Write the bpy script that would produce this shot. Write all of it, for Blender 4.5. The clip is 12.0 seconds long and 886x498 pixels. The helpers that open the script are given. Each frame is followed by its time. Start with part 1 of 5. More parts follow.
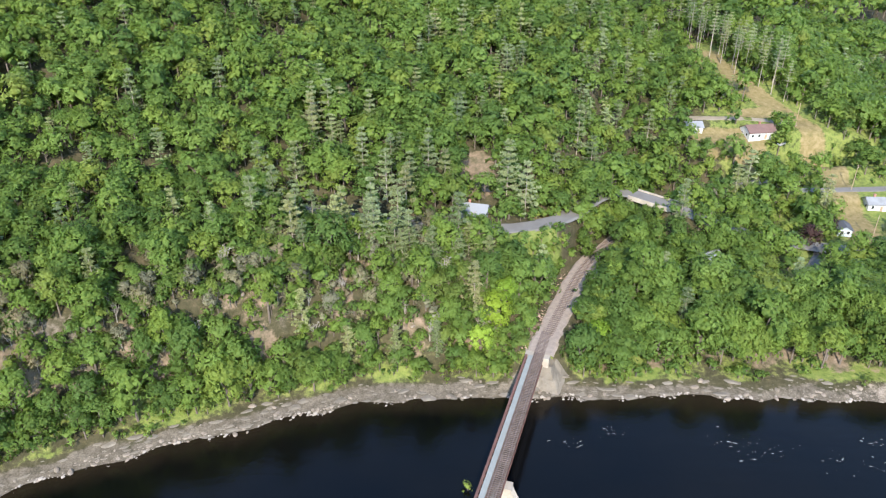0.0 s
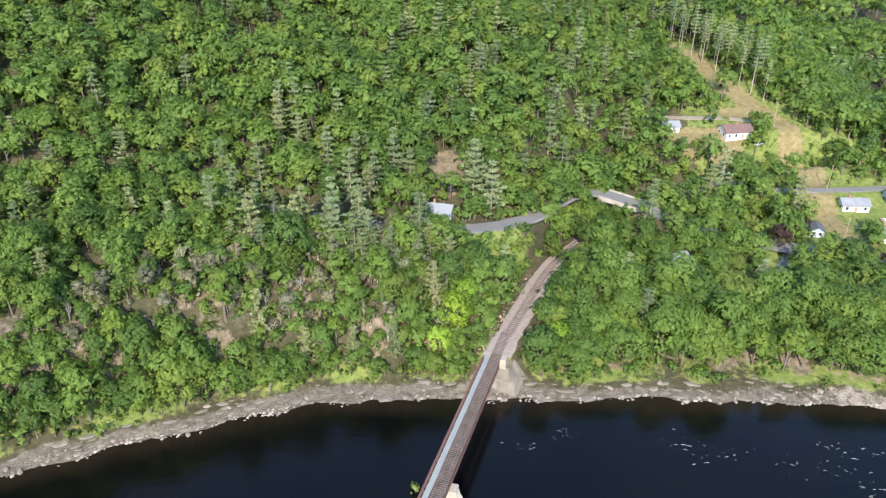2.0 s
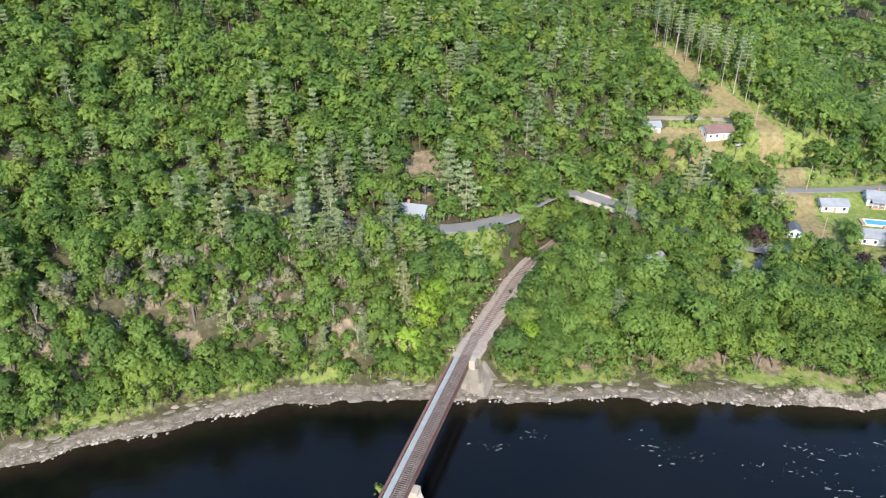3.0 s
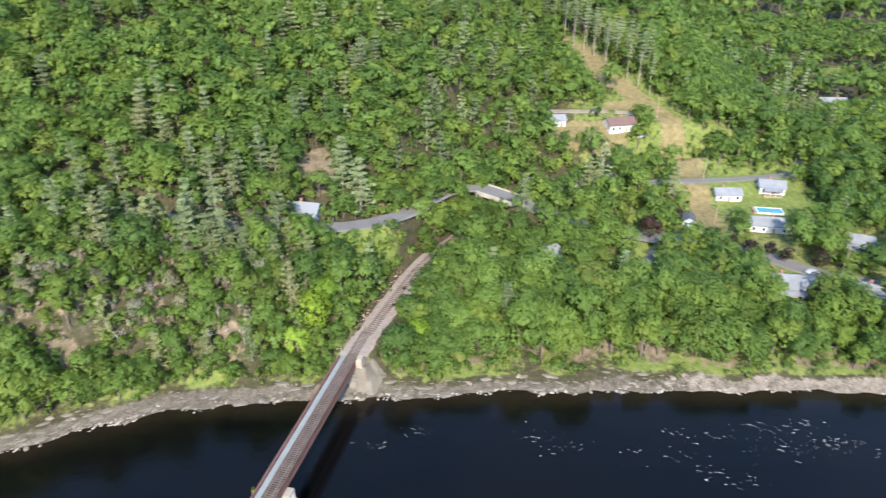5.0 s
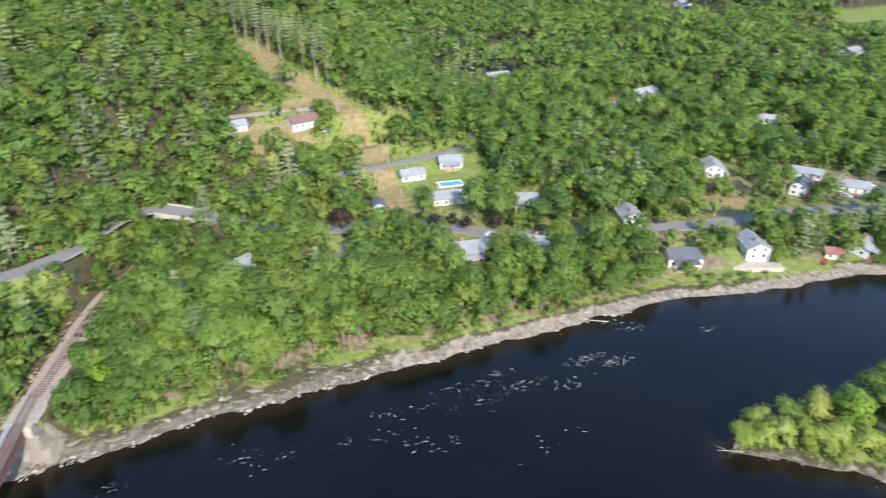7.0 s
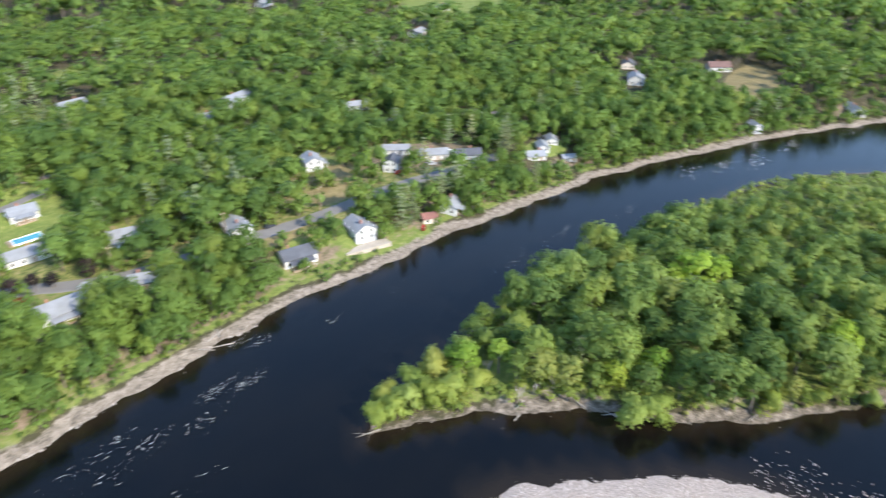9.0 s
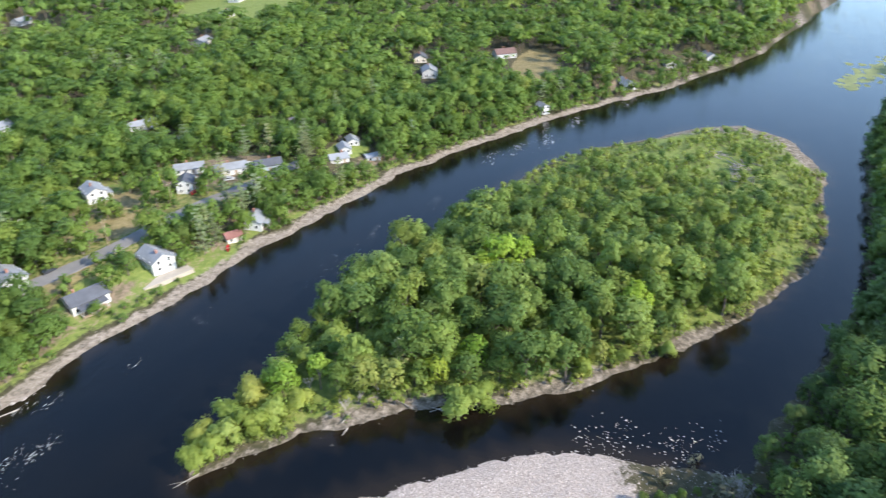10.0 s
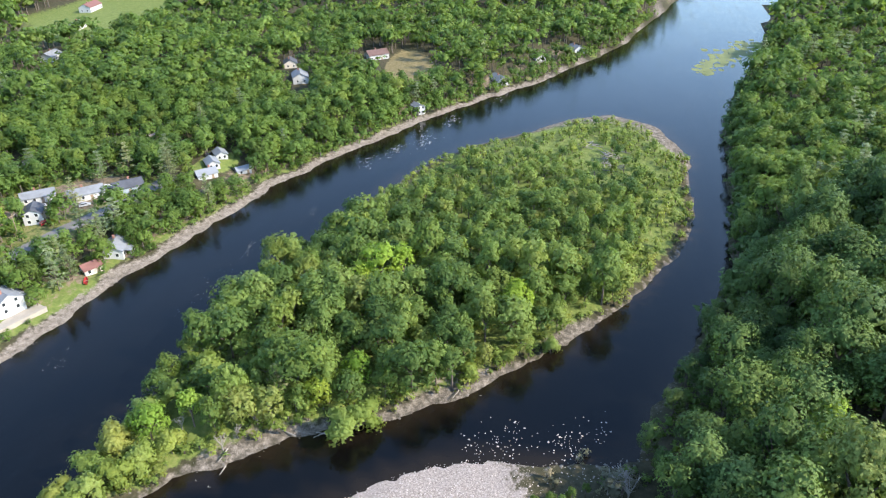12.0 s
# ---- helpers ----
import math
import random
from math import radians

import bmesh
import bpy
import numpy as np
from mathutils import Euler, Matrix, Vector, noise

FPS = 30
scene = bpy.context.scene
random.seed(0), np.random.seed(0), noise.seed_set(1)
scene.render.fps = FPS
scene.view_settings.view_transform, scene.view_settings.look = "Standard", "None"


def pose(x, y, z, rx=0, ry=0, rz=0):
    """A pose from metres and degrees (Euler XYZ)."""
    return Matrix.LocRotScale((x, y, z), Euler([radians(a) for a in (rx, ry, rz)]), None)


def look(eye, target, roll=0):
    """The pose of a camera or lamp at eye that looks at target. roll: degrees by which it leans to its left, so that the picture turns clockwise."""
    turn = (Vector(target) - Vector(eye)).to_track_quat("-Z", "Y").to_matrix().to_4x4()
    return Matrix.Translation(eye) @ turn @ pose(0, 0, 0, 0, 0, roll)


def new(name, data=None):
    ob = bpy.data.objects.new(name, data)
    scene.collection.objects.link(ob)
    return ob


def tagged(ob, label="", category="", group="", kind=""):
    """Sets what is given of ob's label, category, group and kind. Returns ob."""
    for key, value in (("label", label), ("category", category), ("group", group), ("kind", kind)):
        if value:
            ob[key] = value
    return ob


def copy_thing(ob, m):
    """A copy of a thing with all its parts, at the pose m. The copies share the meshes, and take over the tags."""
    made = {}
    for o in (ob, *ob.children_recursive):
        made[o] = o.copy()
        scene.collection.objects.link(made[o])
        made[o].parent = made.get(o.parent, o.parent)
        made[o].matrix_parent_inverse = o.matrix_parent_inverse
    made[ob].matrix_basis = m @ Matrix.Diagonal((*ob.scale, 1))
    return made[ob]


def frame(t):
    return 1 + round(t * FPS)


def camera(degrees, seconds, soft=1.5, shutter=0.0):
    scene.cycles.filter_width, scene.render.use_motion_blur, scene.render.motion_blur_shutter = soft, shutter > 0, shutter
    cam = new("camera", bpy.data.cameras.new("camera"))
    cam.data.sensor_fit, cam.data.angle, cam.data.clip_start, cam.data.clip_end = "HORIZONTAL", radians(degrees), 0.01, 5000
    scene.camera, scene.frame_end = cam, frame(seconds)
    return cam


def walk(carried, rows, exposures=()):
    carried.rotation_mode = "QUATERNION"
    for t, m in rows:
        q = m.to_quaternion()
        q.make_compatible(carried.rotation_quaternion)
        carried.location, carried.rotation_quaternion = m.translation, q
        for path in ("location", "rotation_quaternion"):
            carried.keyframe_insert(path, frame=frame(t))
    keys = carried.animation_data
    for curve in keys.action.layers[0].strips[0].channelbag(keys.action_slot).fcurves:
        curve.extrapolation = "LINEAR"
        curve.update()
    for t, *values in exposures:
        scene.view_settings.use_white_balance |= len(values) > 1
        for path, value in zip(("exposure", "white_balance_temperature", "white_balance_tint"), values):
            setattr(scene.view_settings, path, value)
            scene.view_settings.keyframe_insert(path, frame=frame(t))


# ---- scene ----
cam = camera(63.9, 12.0, soft=1.2, shutter=0.5)
PATH = [
    (0, (1.529, -1.105, 125.546), (1.452, 0.655, 124.599), 0.2),
    (0.5, (4.292, -0.684, 125.584), (4.207, 1.076, 124.637), 0.1),
    (1, (7.239, -0.294, 125.638), (7.151, 1.465, 124.69), 0.1),
    (1.5, (10.494, 0.153, 125.7), (10.405, 1.911, 124.751), 0.1),
    (2, (14.144, 0.626, 125.76), (14.054, 2.382, 124.808), 0.2),
    (2.5, (18.164, 1.067, 125.814), (18.073, 2.823, 124.861), 0.2),
    (4.3, (33.858, 2.396, 126.126), (33.781, 4.148, 125.165), 0.6),
    (4.5, (35.688, 2.5, 126.136), (35.634, 4.252, 125.173), 0.7),
    (5, (40.459, 2.666, 126.147), (40.502, 4.417, 125.183), 0.8),
    (5.5, (45.329, 2.632, 126.167), (45.527, 4.373, 125.202), 0.8),
    (6, (50.238, 2.53, 126.189), (50.603, 4.244, 125.224), 0.7),
    (6.5, (55.156, 2.313, 126.175), (55.695, 3.98, 125.21), 0.7),
    (6.7, (57.122, 2.028, 126.17), (57.729, 3.672, 125.206), 0.6),
    (8.3, (72.781, -2.108, 126.054), (73.945, -0.794, 125.098), 0.5),
    (8.5, (74.651, -2.72, 126.044), (75.889, -1.474, 125.089), 0.3),
    (9, (79.146, -4.508, 125.98), (80.56, -3.465, 125.026), 0.0),
    (9.5, (83.374, -6.552, 125.892), (84.933, -5.743, 124.936), -0.4),
    (10, (86.971, -8.5, 125.765), (88.608, -7.869, 124.804), -0.8),
    (10.5, (89.766, -9.974, 125.567), (91.452, -9.5, 124.601), -1.0),
    (11, (91.869, -10.932, 125.433), (93.581, -10.565, 124.466), -1.2),
    (11.5, (93.678, -11.851, 125.356), (95.392, -11.492, 124.39), -1.0),
    (12, (95.397, -12.827, 125.313), (97.111, -12.47, 124.346), -1.1),
]
walk(cam, [(t, look(eye, target, roll)) for t, eye, target, roll in PATH])

# ---------------------------------------------------------------- light
SUN_AZ, SUN_EL = 183.0, 33.5          # degrees clockwise from +y, and above the horizon
world = bpy.data.worlds.new("sky")
scene.world = world
world.use_nodes = True
wn = world.node_tree.nodes
sky = wn.new("ShaderNodeTexSky")
sky.sky_type = "NISHITA"
sky.sun_disc = False
sky.sun_elevation = radians(SUN_EL)
sky.sun_rotation = radians(SUN_AZ)
sky.altitude = 200
sky.air_density, sky.dust_density, sky.ozone_density = 1.0, 0.4, 2.5
wn["Background"].inputs[1].default_value = 0.15
world.node_tree.links.new(sky.outputs[0], wn["Background"].inputs[0])
sun_data = bpy.data.lights.new("sun", "SUN")
sun_data.energy = 2.6
sun_data.angle = radians(0.6)
sun_data.color = (1.0, 0.91, 0.77)
sun = new("sun", sun_data)
saz, sel = radians(SUN_AZ), radians(SUN_EL)
sun.matrix_world = look((math.sin(saz) * math.cos(sel) * 400, math.cos(saz) * math.cos(sel) * 400, math.sin(sel) * 400), (0, 0, 0))
scene.view_settings.exposure = 1.76


# ---------------------------------------------------------------- materials
def mat(name, rough=0.7, metal=0.0):
    m = bpy.data.materials.new(name)
    m.use_nodes = True
    b = m.node_tree.nodes["Principled BSDF"]
    b.inputs["Roughness"].default_value = rough
    b.inputs["Metallic"].default_value = metal
    return m, m.node_tree.nodes, m.node_tree.links, b


def add(nodes, kind, **kw):
    n = nodes.new(kind)
    for k, v in kw.items():
        n.inputs[k.replace("_", " ")].default_value = v
    return n


def noise_tex(nodes, links, scale, detail=3.0, rough=0.6):
    tc = nodes.new("ShaderNodeNewGeometry")
    n = add(nodes, "ShaderNodeTexNoise", Scale=scale, Detail=detail, Roughness=rough)
    links.new(tc.outputs["Position"], n.inputs["Vector"])
    return n


def ramp(nodes, links, src, stops):
    r = nodes.new("ShaderNodeValToRGB")
    while len(r.color_ramp.elements) < len(stops):
        r.color_ramp.elements.new(0.5)
    for e, (p, c) in zip(r.color_ramp.elements, stops):
        e.position, e.color = p, (*c, 1)
    links.new(src, r.inputs[0])
    return r


def mix(nodes, links, fac, a, b, blend="MIX"):
    m = nodes.new("ShaderNodeMix")
    m.data_type, m.blend_type = "RGBA", blend
    for sock, v in ((m.inputs[0], fac), (m.inputs[6], a), (m.inputs[7], b)):
        if isinstance(v, (int, float)):
            sock.default_value = v
        elif isinstance(v, tuple):
            sock.default_value = (*v, 1)
        else:
            links.new(v, sock)
    return m.outputs[2]


def math_node(nodes, links, op, a, b=0.0, clamp=False):
    m = nodes.new("ShaderNodeMath")
    m.operation, m.use_clamp = op, clamp
    for sock, v in ((m.inputs[0], a), (m.inputs[1], b)):
        if isinstance(v, (int, float)):
            sock.default_value = v
        else:
            links.new(v, sock)
    return m.outputs[0]


def bump(nodes, links, b, height, strength=0.5, dist=0.1):
    bp = add(nodes, "ShaderNodeBump", Strength=strength, Distance=dist)
    links.new(height, bp.inputs["Height"])
    links.new(bp.outputs[0], b.inputs["Normal"])


def plain(name, colour, rough=0.7, metal=0.0, vary=0.25, scale=1.5, relief=0.3):
    """A painted, wooden, stone or metal surface, mottled at two scales."""
    m, n, l, b = mat(name, rough, metal)
    big = noise_tex(n, l, scale * 0.25, 3)
    fine = noise_tex(n, l, scale * 4, 4, 0.7)
    both = math_node(n, l, "ADD", math_node(n, l, "MULTIPLY", big.outputs[0], 0.6), math_node(n, l, "MULTIPLY", fine.outputs[0], 0.4))
    lo = tuple(c * (1 - vary) for c in colour)
    hi = tuple(min(1.0, c * (1 + vary)) for c in colour)
    r = ramp(n, l, both, [(0.3, lo), (0.7, hi)])
    l.new(r.outputs[0], b.inputs["Base Color"])
    bump(n, l, b, fine.outputs[0], relief, 0.03)
    return m


def foliage(name, dark, mid, light, through_light=0.3):
    """Leaves: the tree's own green (tint, or the object's random), leaf by leaf variation, light that comes through."""
    m, n, l, b = mat(name, 0.55)
    b.inputs["Specular IOR Level"].default_value = 0.25
    at = n.new("ShaderNodeAttribute")
    at.attribute_name = "tint"
    oi = n.new("ShaderNodeObjectInfo")
    t = math_node(n, l, "FRACT", math_node(n, l, "ADD", at.outputs["Fac"], oi.outputs["Random"]))
    geo = n.new("ShaderNodeNewGeometry")
    leaf = math_node(n, l, "MULTIPLY", math_node(n, l, "SUBTRACT", geo.outputs["Random Per Island"], 0.5), 0.16)
    clump = noise_tex(n, l, 0.35, 2)
    spray = noise_tex(n, l, 3.0, 3, 0.75)
    patch = noise_tex(n, l, 0.012, 2)
    v = math_node(n, l, "ADD", math_node(n, l, "MULTIPLY", t, 0.55), leaf)
    v = math_node(n, l, "ADD", v, math_node(n, l, "MULTIPLY", math_node(n, l, "SUBTRACT", clump.outputs[0], 0.5), 0.4))
    v = math_node(n, l, "ADD", v, math_node(n, l, "MULTIPLY", math_node(n, l, "SUBTRACT", spray.outputs[0], 0.5), 0.6))
    v = math_node(n, l, "ADD", v, math_node(n, l, "MULTIPLY", math_node(n, l, "SUBTRACT", patch.outputs[0], 0.38), 0.5), True)
    r = ramp(n, l, v, [(0.08, dark), (0.45, mid), (0.92, light)])
    kind = math_node(n, l, "FRACT", math_node(n, l, "MULTIPLY", t, 7.31))
    hue = ramp(n, l, kind, [(0.0, (0.9, 0.94, 0.98)), (0.3, (0.97, 0.98, 0.98)), (0.6, (1.0, 1.0, 0.95)), (0.85, (1.1, 1.03, 0.88)), (1.0, (1.18, 1.0, 1.0))])
    green = mix(n, l, 1.0, r.outputs[0], hue.outputs[0], "MULTIPLY")
    l.new(green, b.inputs["Base Color"])
    bump(n, l, b, spray.outputs[0], 0.6, 0.4)
    tr = n.new("ShaderNodeBsdfTranslucent")
    l.new(mix(n, l, 1.0, green, (1.08, 1.12, 0.6), "MULTIPLY"), tr.inputs[0])
    ms = n.new("ShaderNodeMixShader")
    ms.inputs[0].default_value = through_light
    l.new(b.outputs[0], ms.inputs[1])
    l.new(tr.outputs[0], ms.inputs[2])
    # sprays of leaves are ragged, with gaps between the leaves; limbs and inner mass are closed
    cut = n.new("ShaderNodeAttribute")
    cut.attribute_name = "spray"
    holes = noise_tex(n, l, 2.6, 2, 0.65)
    gap = math_node(n, l, "MULTIPLY", math_node(n, l, "LESS_THAN", holes.outputs[0], 0.43), cut.outputs["Fac"])
    clear = n.new("ShaderNodeBsdfTransparent")
    ragged = n.new("ShaderNodeMixShader")
    l.new(gap, ragged.inputs[0])
    l.new(ms.outputs[0], ragged.inputs[1])
    l.new(clear.outputs[0], ragged.inputs[2])
    l.new(ragged.outputs[0], n["Material Output"].inputs[0])
    return m


LEAF = foliage("broad_leaves", (0.1, 0.17, 0.04), (0.17, 0.26, 0.056), (0.235, 0.322, 0.082), 0.45)
# south bank leaves: darker copy of broad_leaves, the bank's shade put into the colour
LEAF_BANK_SHADE = foliage("dark_oak_leaves", (0.058, 0.108, 0.028), (0.125, 0.198, 0.046), (0.205, 0.275, 0.075), 0.25)
LEAF_ISLAND = foliage("lighter_island_leaves", (0.085, 0.15, 0.038), (0.2, 0.285, 0.066), (0.345, 0.41, 0.135), 0.42)
LEAF_BRIGHT = foliage("fresh_yellow_green_leaves", (0.21, 0.33, 0.042), (0.3, 0.43, 0.065), (0.4, 0.5, 0.11), 0.45)
LEAF_GREY = foliage("grey_green_dry_leaves", (0.12, 0.12, 0.075), (0.2, 0.195, 0.125), (0.3, 0.275, 0.195), 0.2)
LEAF_WILLOW = foliage("willow_leaves", (0.15, 0.215, 0.045), (0.255, 0.33, 0.075), (0.35, 0.41, 0.13), 0.42)
LEAF_PURPLE = foliage("dark_purple_leaves", (0.018, 0.012, 0.014), (0.035, 0.02, 0.02), (0.06, 0.035, 0.03), 0.15)
NEEDLE = foliage("pine_needles", (0.15, 0.195, 0.09), (0.255, 0.305, 0.15), (0.36, 0.4, 0.22), 0.3)
BARK = plain("bark", (0.13, 0.105, 0.085), 0.9, 0, 0.4, 3, 0.6)
PALE_BARK = plain("pale_pine_bark", (0.3, 0.26, 0.22), 0.9, 0, 0.3, 3, 0.5)
DEADWOOD = plain("bleached_dead_wood", (0.29, 0.26, 0.225), 0.9, 0, 0.3, 3, 0.4)
ROCK_PALE = plain("bleached_shore_rock", (0.23, 0.19, 0.152), 0.85, 0, 0.35, 1.2, 0.6)
ROCK = plain("pale_grey_shore_rock", (0.165, 0.143, 0.116), 0.85, 0, 0.35, 1.2, 0.7)
ROCK_WHITISH = plain("washed_pale_rock", (0.34, 0.3, 0.26), 0.8, 0, 0.3, 1.6, 0.6)
STONE_WHITE = plain("pale_river_gravel", (0.52, 0.44, 0.39), 0.85, 0, 0.3, 2.5, 0.7)
ASPHALT = plain("worn_grey_asphalt", (0.165, 0.155, 0.145), 0.9, 0, 0.2, 1.0, 0.3)
DIRT = plain("dry_dirt_track", (0.27, 0.225, 0.17), 0.95, 0, 0.3, 0.8, 0.5)
BALLAST = plain("railway_ballast", (0.27, 0.22, 0.185), 0.95, 0, 0.3, 3.0, 0.8)
CONCRETE = plain("stained_concrete", (0.34, 0.3, 0.25), 0.85, 0, 0.28, 0.8, 0.4)
STEEL_RUST = plain("rust_brown_steel", (0.15, 0.075, 0.06), 0.75, 0.2, 0.4, 1.5, 0.4)
RAIL = plain("rail_steel", (0.26, 0.2, 0.18), 0.5, 0.6, 0.25, 2, 0.2)
TIE = plain("weathered_timber_tie", (0.11, 0.085, 0.075), 0.9, 0, 0.4, 2, 0.5)
WALKWAY = plain("galvanised_walkway_grating", (0.24, 0.25, 0.235), 0.75, 0.1, 0.15, 2, 0.3)
WHITE = plain("white_painted_siding", (0.5, 0.5, 0.49), 0.6, 0, 0.08, 1.0, 0.15)
CREAM = plain("cream_siding", (0.62, 0.55, 0.46), 0.65, 0, 0.08, 1.0, 0.15)
BLUE_SIDING = plain("grey_blue_siding", (0.33, 0.39, 0.45), 0.65, 0, 0.1, 1.0, 0.15)
ROOF_GREY = plain("grey_asphalt_shingles", (0.2, 0.21, 0.225), 0.9, 0, 0.25, 1.5, 0.5)
ROOF_LIGHT = plain("light_grey_metal_roof", (0.27, 0.28, 0.295), 0.5, 0.2, 0.12, 1.0, 0.15)
ROOF_DARK = plain("charcoal_shingles", (0.075, 0.08, 0.095), 0.85, 0, 0.3, 1.5, 0.5)
ROOF_BROWN = plain("brown_shingles", (0.14, 0.085, 0.075), 0.9, 0, 0.25, 1.5, 0.5)
ROOF_RED = plain("red_painted_roof", (0.19, 0.085, 0.07), 0.7, 0, 0.2, 1.5, 0.3)
TRIM = plain("white_trim", (0.75, 0.75, 0.74), 0.5, 0, 0.05)
BRICK = plain("chimney_brick", (0.3, 0.15, 0.11), 0.9, 0, 0.3, 4)
WOOD = plain("weathered_wood", (0.3, 0.22, 0.15), 0.8, 0, 0.3, 3)
FOAM = plain("white_river_foam", (0.3, 0.32, 0.33), 0.8, 0, 0.15, 4)
ALGAE = plain("olive_water_weed", (0.16, 0.18, 0.06), 0.8, 0, 0.35, 0.6)
GLASS, gn, gl, gb = mat("window_glass", 0.06)
gb.inputs["Base Color"].default_value = (0.03, 0.035, 0.04, 1)
POOL, pn, pl, pb = mat("turquoise_pool_water", 0.08)
pool_noise = noise_tex(pn, pl, 0.8, 2)
pl.new(ramp(pn, pl, pool_noise.outputs[0], [(0.3, (0.035, 0.2, 0.25)), (0.7, (0.06, 0.28, 0.33))]).outputs[0], pb.inputs["Base Color"])
CAR_PAINTS = []
for cname, ccol in (("white_car_paint", (0.75, 0.76, 0.77)), ("dark_car_paint", (0.03, 0.035, 0.045)), ("red_car_paint", (0.35, 0.03, 0.03)), ("silver_car_paint", (0.4, 0.41, 0.43))):
    cm, cn, cl, cb = mat(cname, 0.25)
    cb.inputs["Base Color"].default_value = (*ccol, 1)
    cb.inputs["Coat Weight"].default_value = 0.6
    CAR_PAINTS.append(cm)
RUBBER = plain("tyre_rubber", (0.02, 0.02, 0.02), 0.9, 0, 0.2)

# the river: dark, tea-coloured water with small ripples
WATER, n, l, b = mat("dark_river_water", 0.06)
depth_noise = noise_tex(n, l, 0.02, 3)
deep = ramp(n, l, depth_noise.outputs[0], [(0.35, (0.001, 0.0014, 0.002)), (0.75, (0.004, 0.0036, 0.003))]).outputs[0]
shallow = n.new("ShaderNodeAttribute")
shallow.attribute_name = "shallow"
l.new(mix(n, l, shallow.outputs["Fac"], deep, (0.016, 0.0115, 0.007)), b.inputs["Base Color"])
b.inputs["IOR"].default_value = 1.3
w1, w2 = noise_tex(n, l, 0.55, 3), noise_tex(n, l, 2.2, 3)
calm = noise_tex(n, l, 0.03, 2)
streak = add(n, "ShaderNodeTexNoise", Scale=1.0, Detail=4.0, Roughness=0.6)
flow_map = n.new("ShaderNodeMapping")
flow_map.inputs["Rotation"].default_value = (0, 0, radians(28))
flow_map.inputs["Scale"].default_value = (0.018, 0.16, 1)
flow_geo = n.new("ShaderNodeNewGeometry")
l.new(flow_geo.outputs["Position"], flow_map.inputs[0])
l.new(flow_map.outputs[0], streak.inputs["Vector"])
rr = n.new("ShaderNodeMapRange")
rr.inputs[1].default_value, rr.inputs[2].default_value, rr.inputs[3].default_value, rr.inputs[4].default_value = 0.45, 0.75, 0.03, 0.22
l.new(streak.outputs[0], rr.inputs[0])
l.new(rr.outputs[0], b.inputs["Roughness"])
rip = math_node(n, l, "ADD", math_node(n, l, "MULTIPLY", w1.outputs[0], 1.0), math_node(n, l, "MULTIPLY", w2.outputs[0], 0.35))
rip = math_node(n, l, "ADD", rip, math_node(n, l, "MULTIPLY", streak.outputs[0], 1.6))
bp = add(n, "ShaderNodeBump", Distance=0.12)
l.new(math_node(n, l, "MULTIPLY", calm.outputs[0], 0.65), bp.inputs["Strength"])
l.new(rip, bp.inputs["Height"])
l.new(bp.outputs[0], b.inputs["Normal"])

# the ground: leaf litter, grass, dry field, rock and gravel, by zone
GROUND, n, l, b = mat("valley_ground", 0.95)
b.inputs["Specular IOR Level"].default_value = 0.2
n1, n2, n3 = noise_tex(n, l, 0.06, 4), noise_tex(n, l, 0.5, 5, 0.7), noise_tex(n, l, 2.5, 4, 0.7)


def zone(name, lo=0.35, hi=0.65):
    a = n.new("ShaderNodeAttribute")
    a.attribute_name = name
    v = math_node(n, l, "ADD", a.outputs["Fac"], math_node(n, l, "MULTIPLY", math_node(n, l, "SUBTRACT", n2.outputs[0], 0.5), 1.1))
    mr = n.new("ShaderNodeMapRange")
    mr.interpolation_type = "SMOOTHSTEP"
    mr.inputs[1].default_value, mr.inputs[2].default_value = lo, hi
    l.new(v, mr.inputs[0])
    return mr.outputs[0]


litter = ramp(n, l, n2.outputs[0], [(0.3, (0.035, 0.036, 0.017)), (0.55, (0.07, 0.062, 0.034)), (0.75, (0.13, 0.1, 0.065))]).outputs[0]
grass = ramp(n, l, n2.outputs[0], [(0.3, (0.085, 0.125, 0.028)), (0.55, (0.155, 0.19, 0.048)), (0.75, (0.24, 0.23, 0.09))]).outputs[0]
dry = ramp(n, l, n2.outputs[0], [(0.3, (0.13, 0.115, 0.045)), (0.5, (0.2, 0.16, 0.075)), (0.7, (0.27, 0.212, 0.115))]).outputs[0]
soil = ramp(n, l, n2.outputs[0], [(0.3, (0.075, 0.075, 0.04)), (0.5, (0.16, 0.125, 0.085)), (0.7, (0.27, 0.2, 0.15))]).outputs[0]
rock = ramp(n, l, math_node(n, l, "ADD", math_node(n, l, "MULTIPLY", n2.outputs[0], 0.6), math_node(n, l, "MULTIPLY", n3.outputs[0], 0.4)), [(0.35, (0.05, 0.043, 0.031)), (0.5, (0.118, 0.1, 0.077)), (0.66, (0.205, 0.174, 0.138))]).outputs[0]
gravel = ramp(n, l, math_node(n, l, "ADD", math_node(n, l, "MULTIPLY", n2.outputs[0], 0.55), math_node(n, l, "MULTIPLY", n3.outputs[0], 0.45)), [(0.36, (0.1, 0.083, 0.062)), (0.5, (0.205, 0.17, 0.135)), (0.64, (0.35, 0.3, 0.25))]).outputs[0]
c = mix(n, l, zone("grass"), litter, grass)
c = mix(n, l, zone("dry"), c, dry)
c = mix(n, l, zone("soil"), c, soil)
c = mix(n, l, zone("rock"), c, rock)
c = mix(n, l, zone("gravel"), c, gravel)
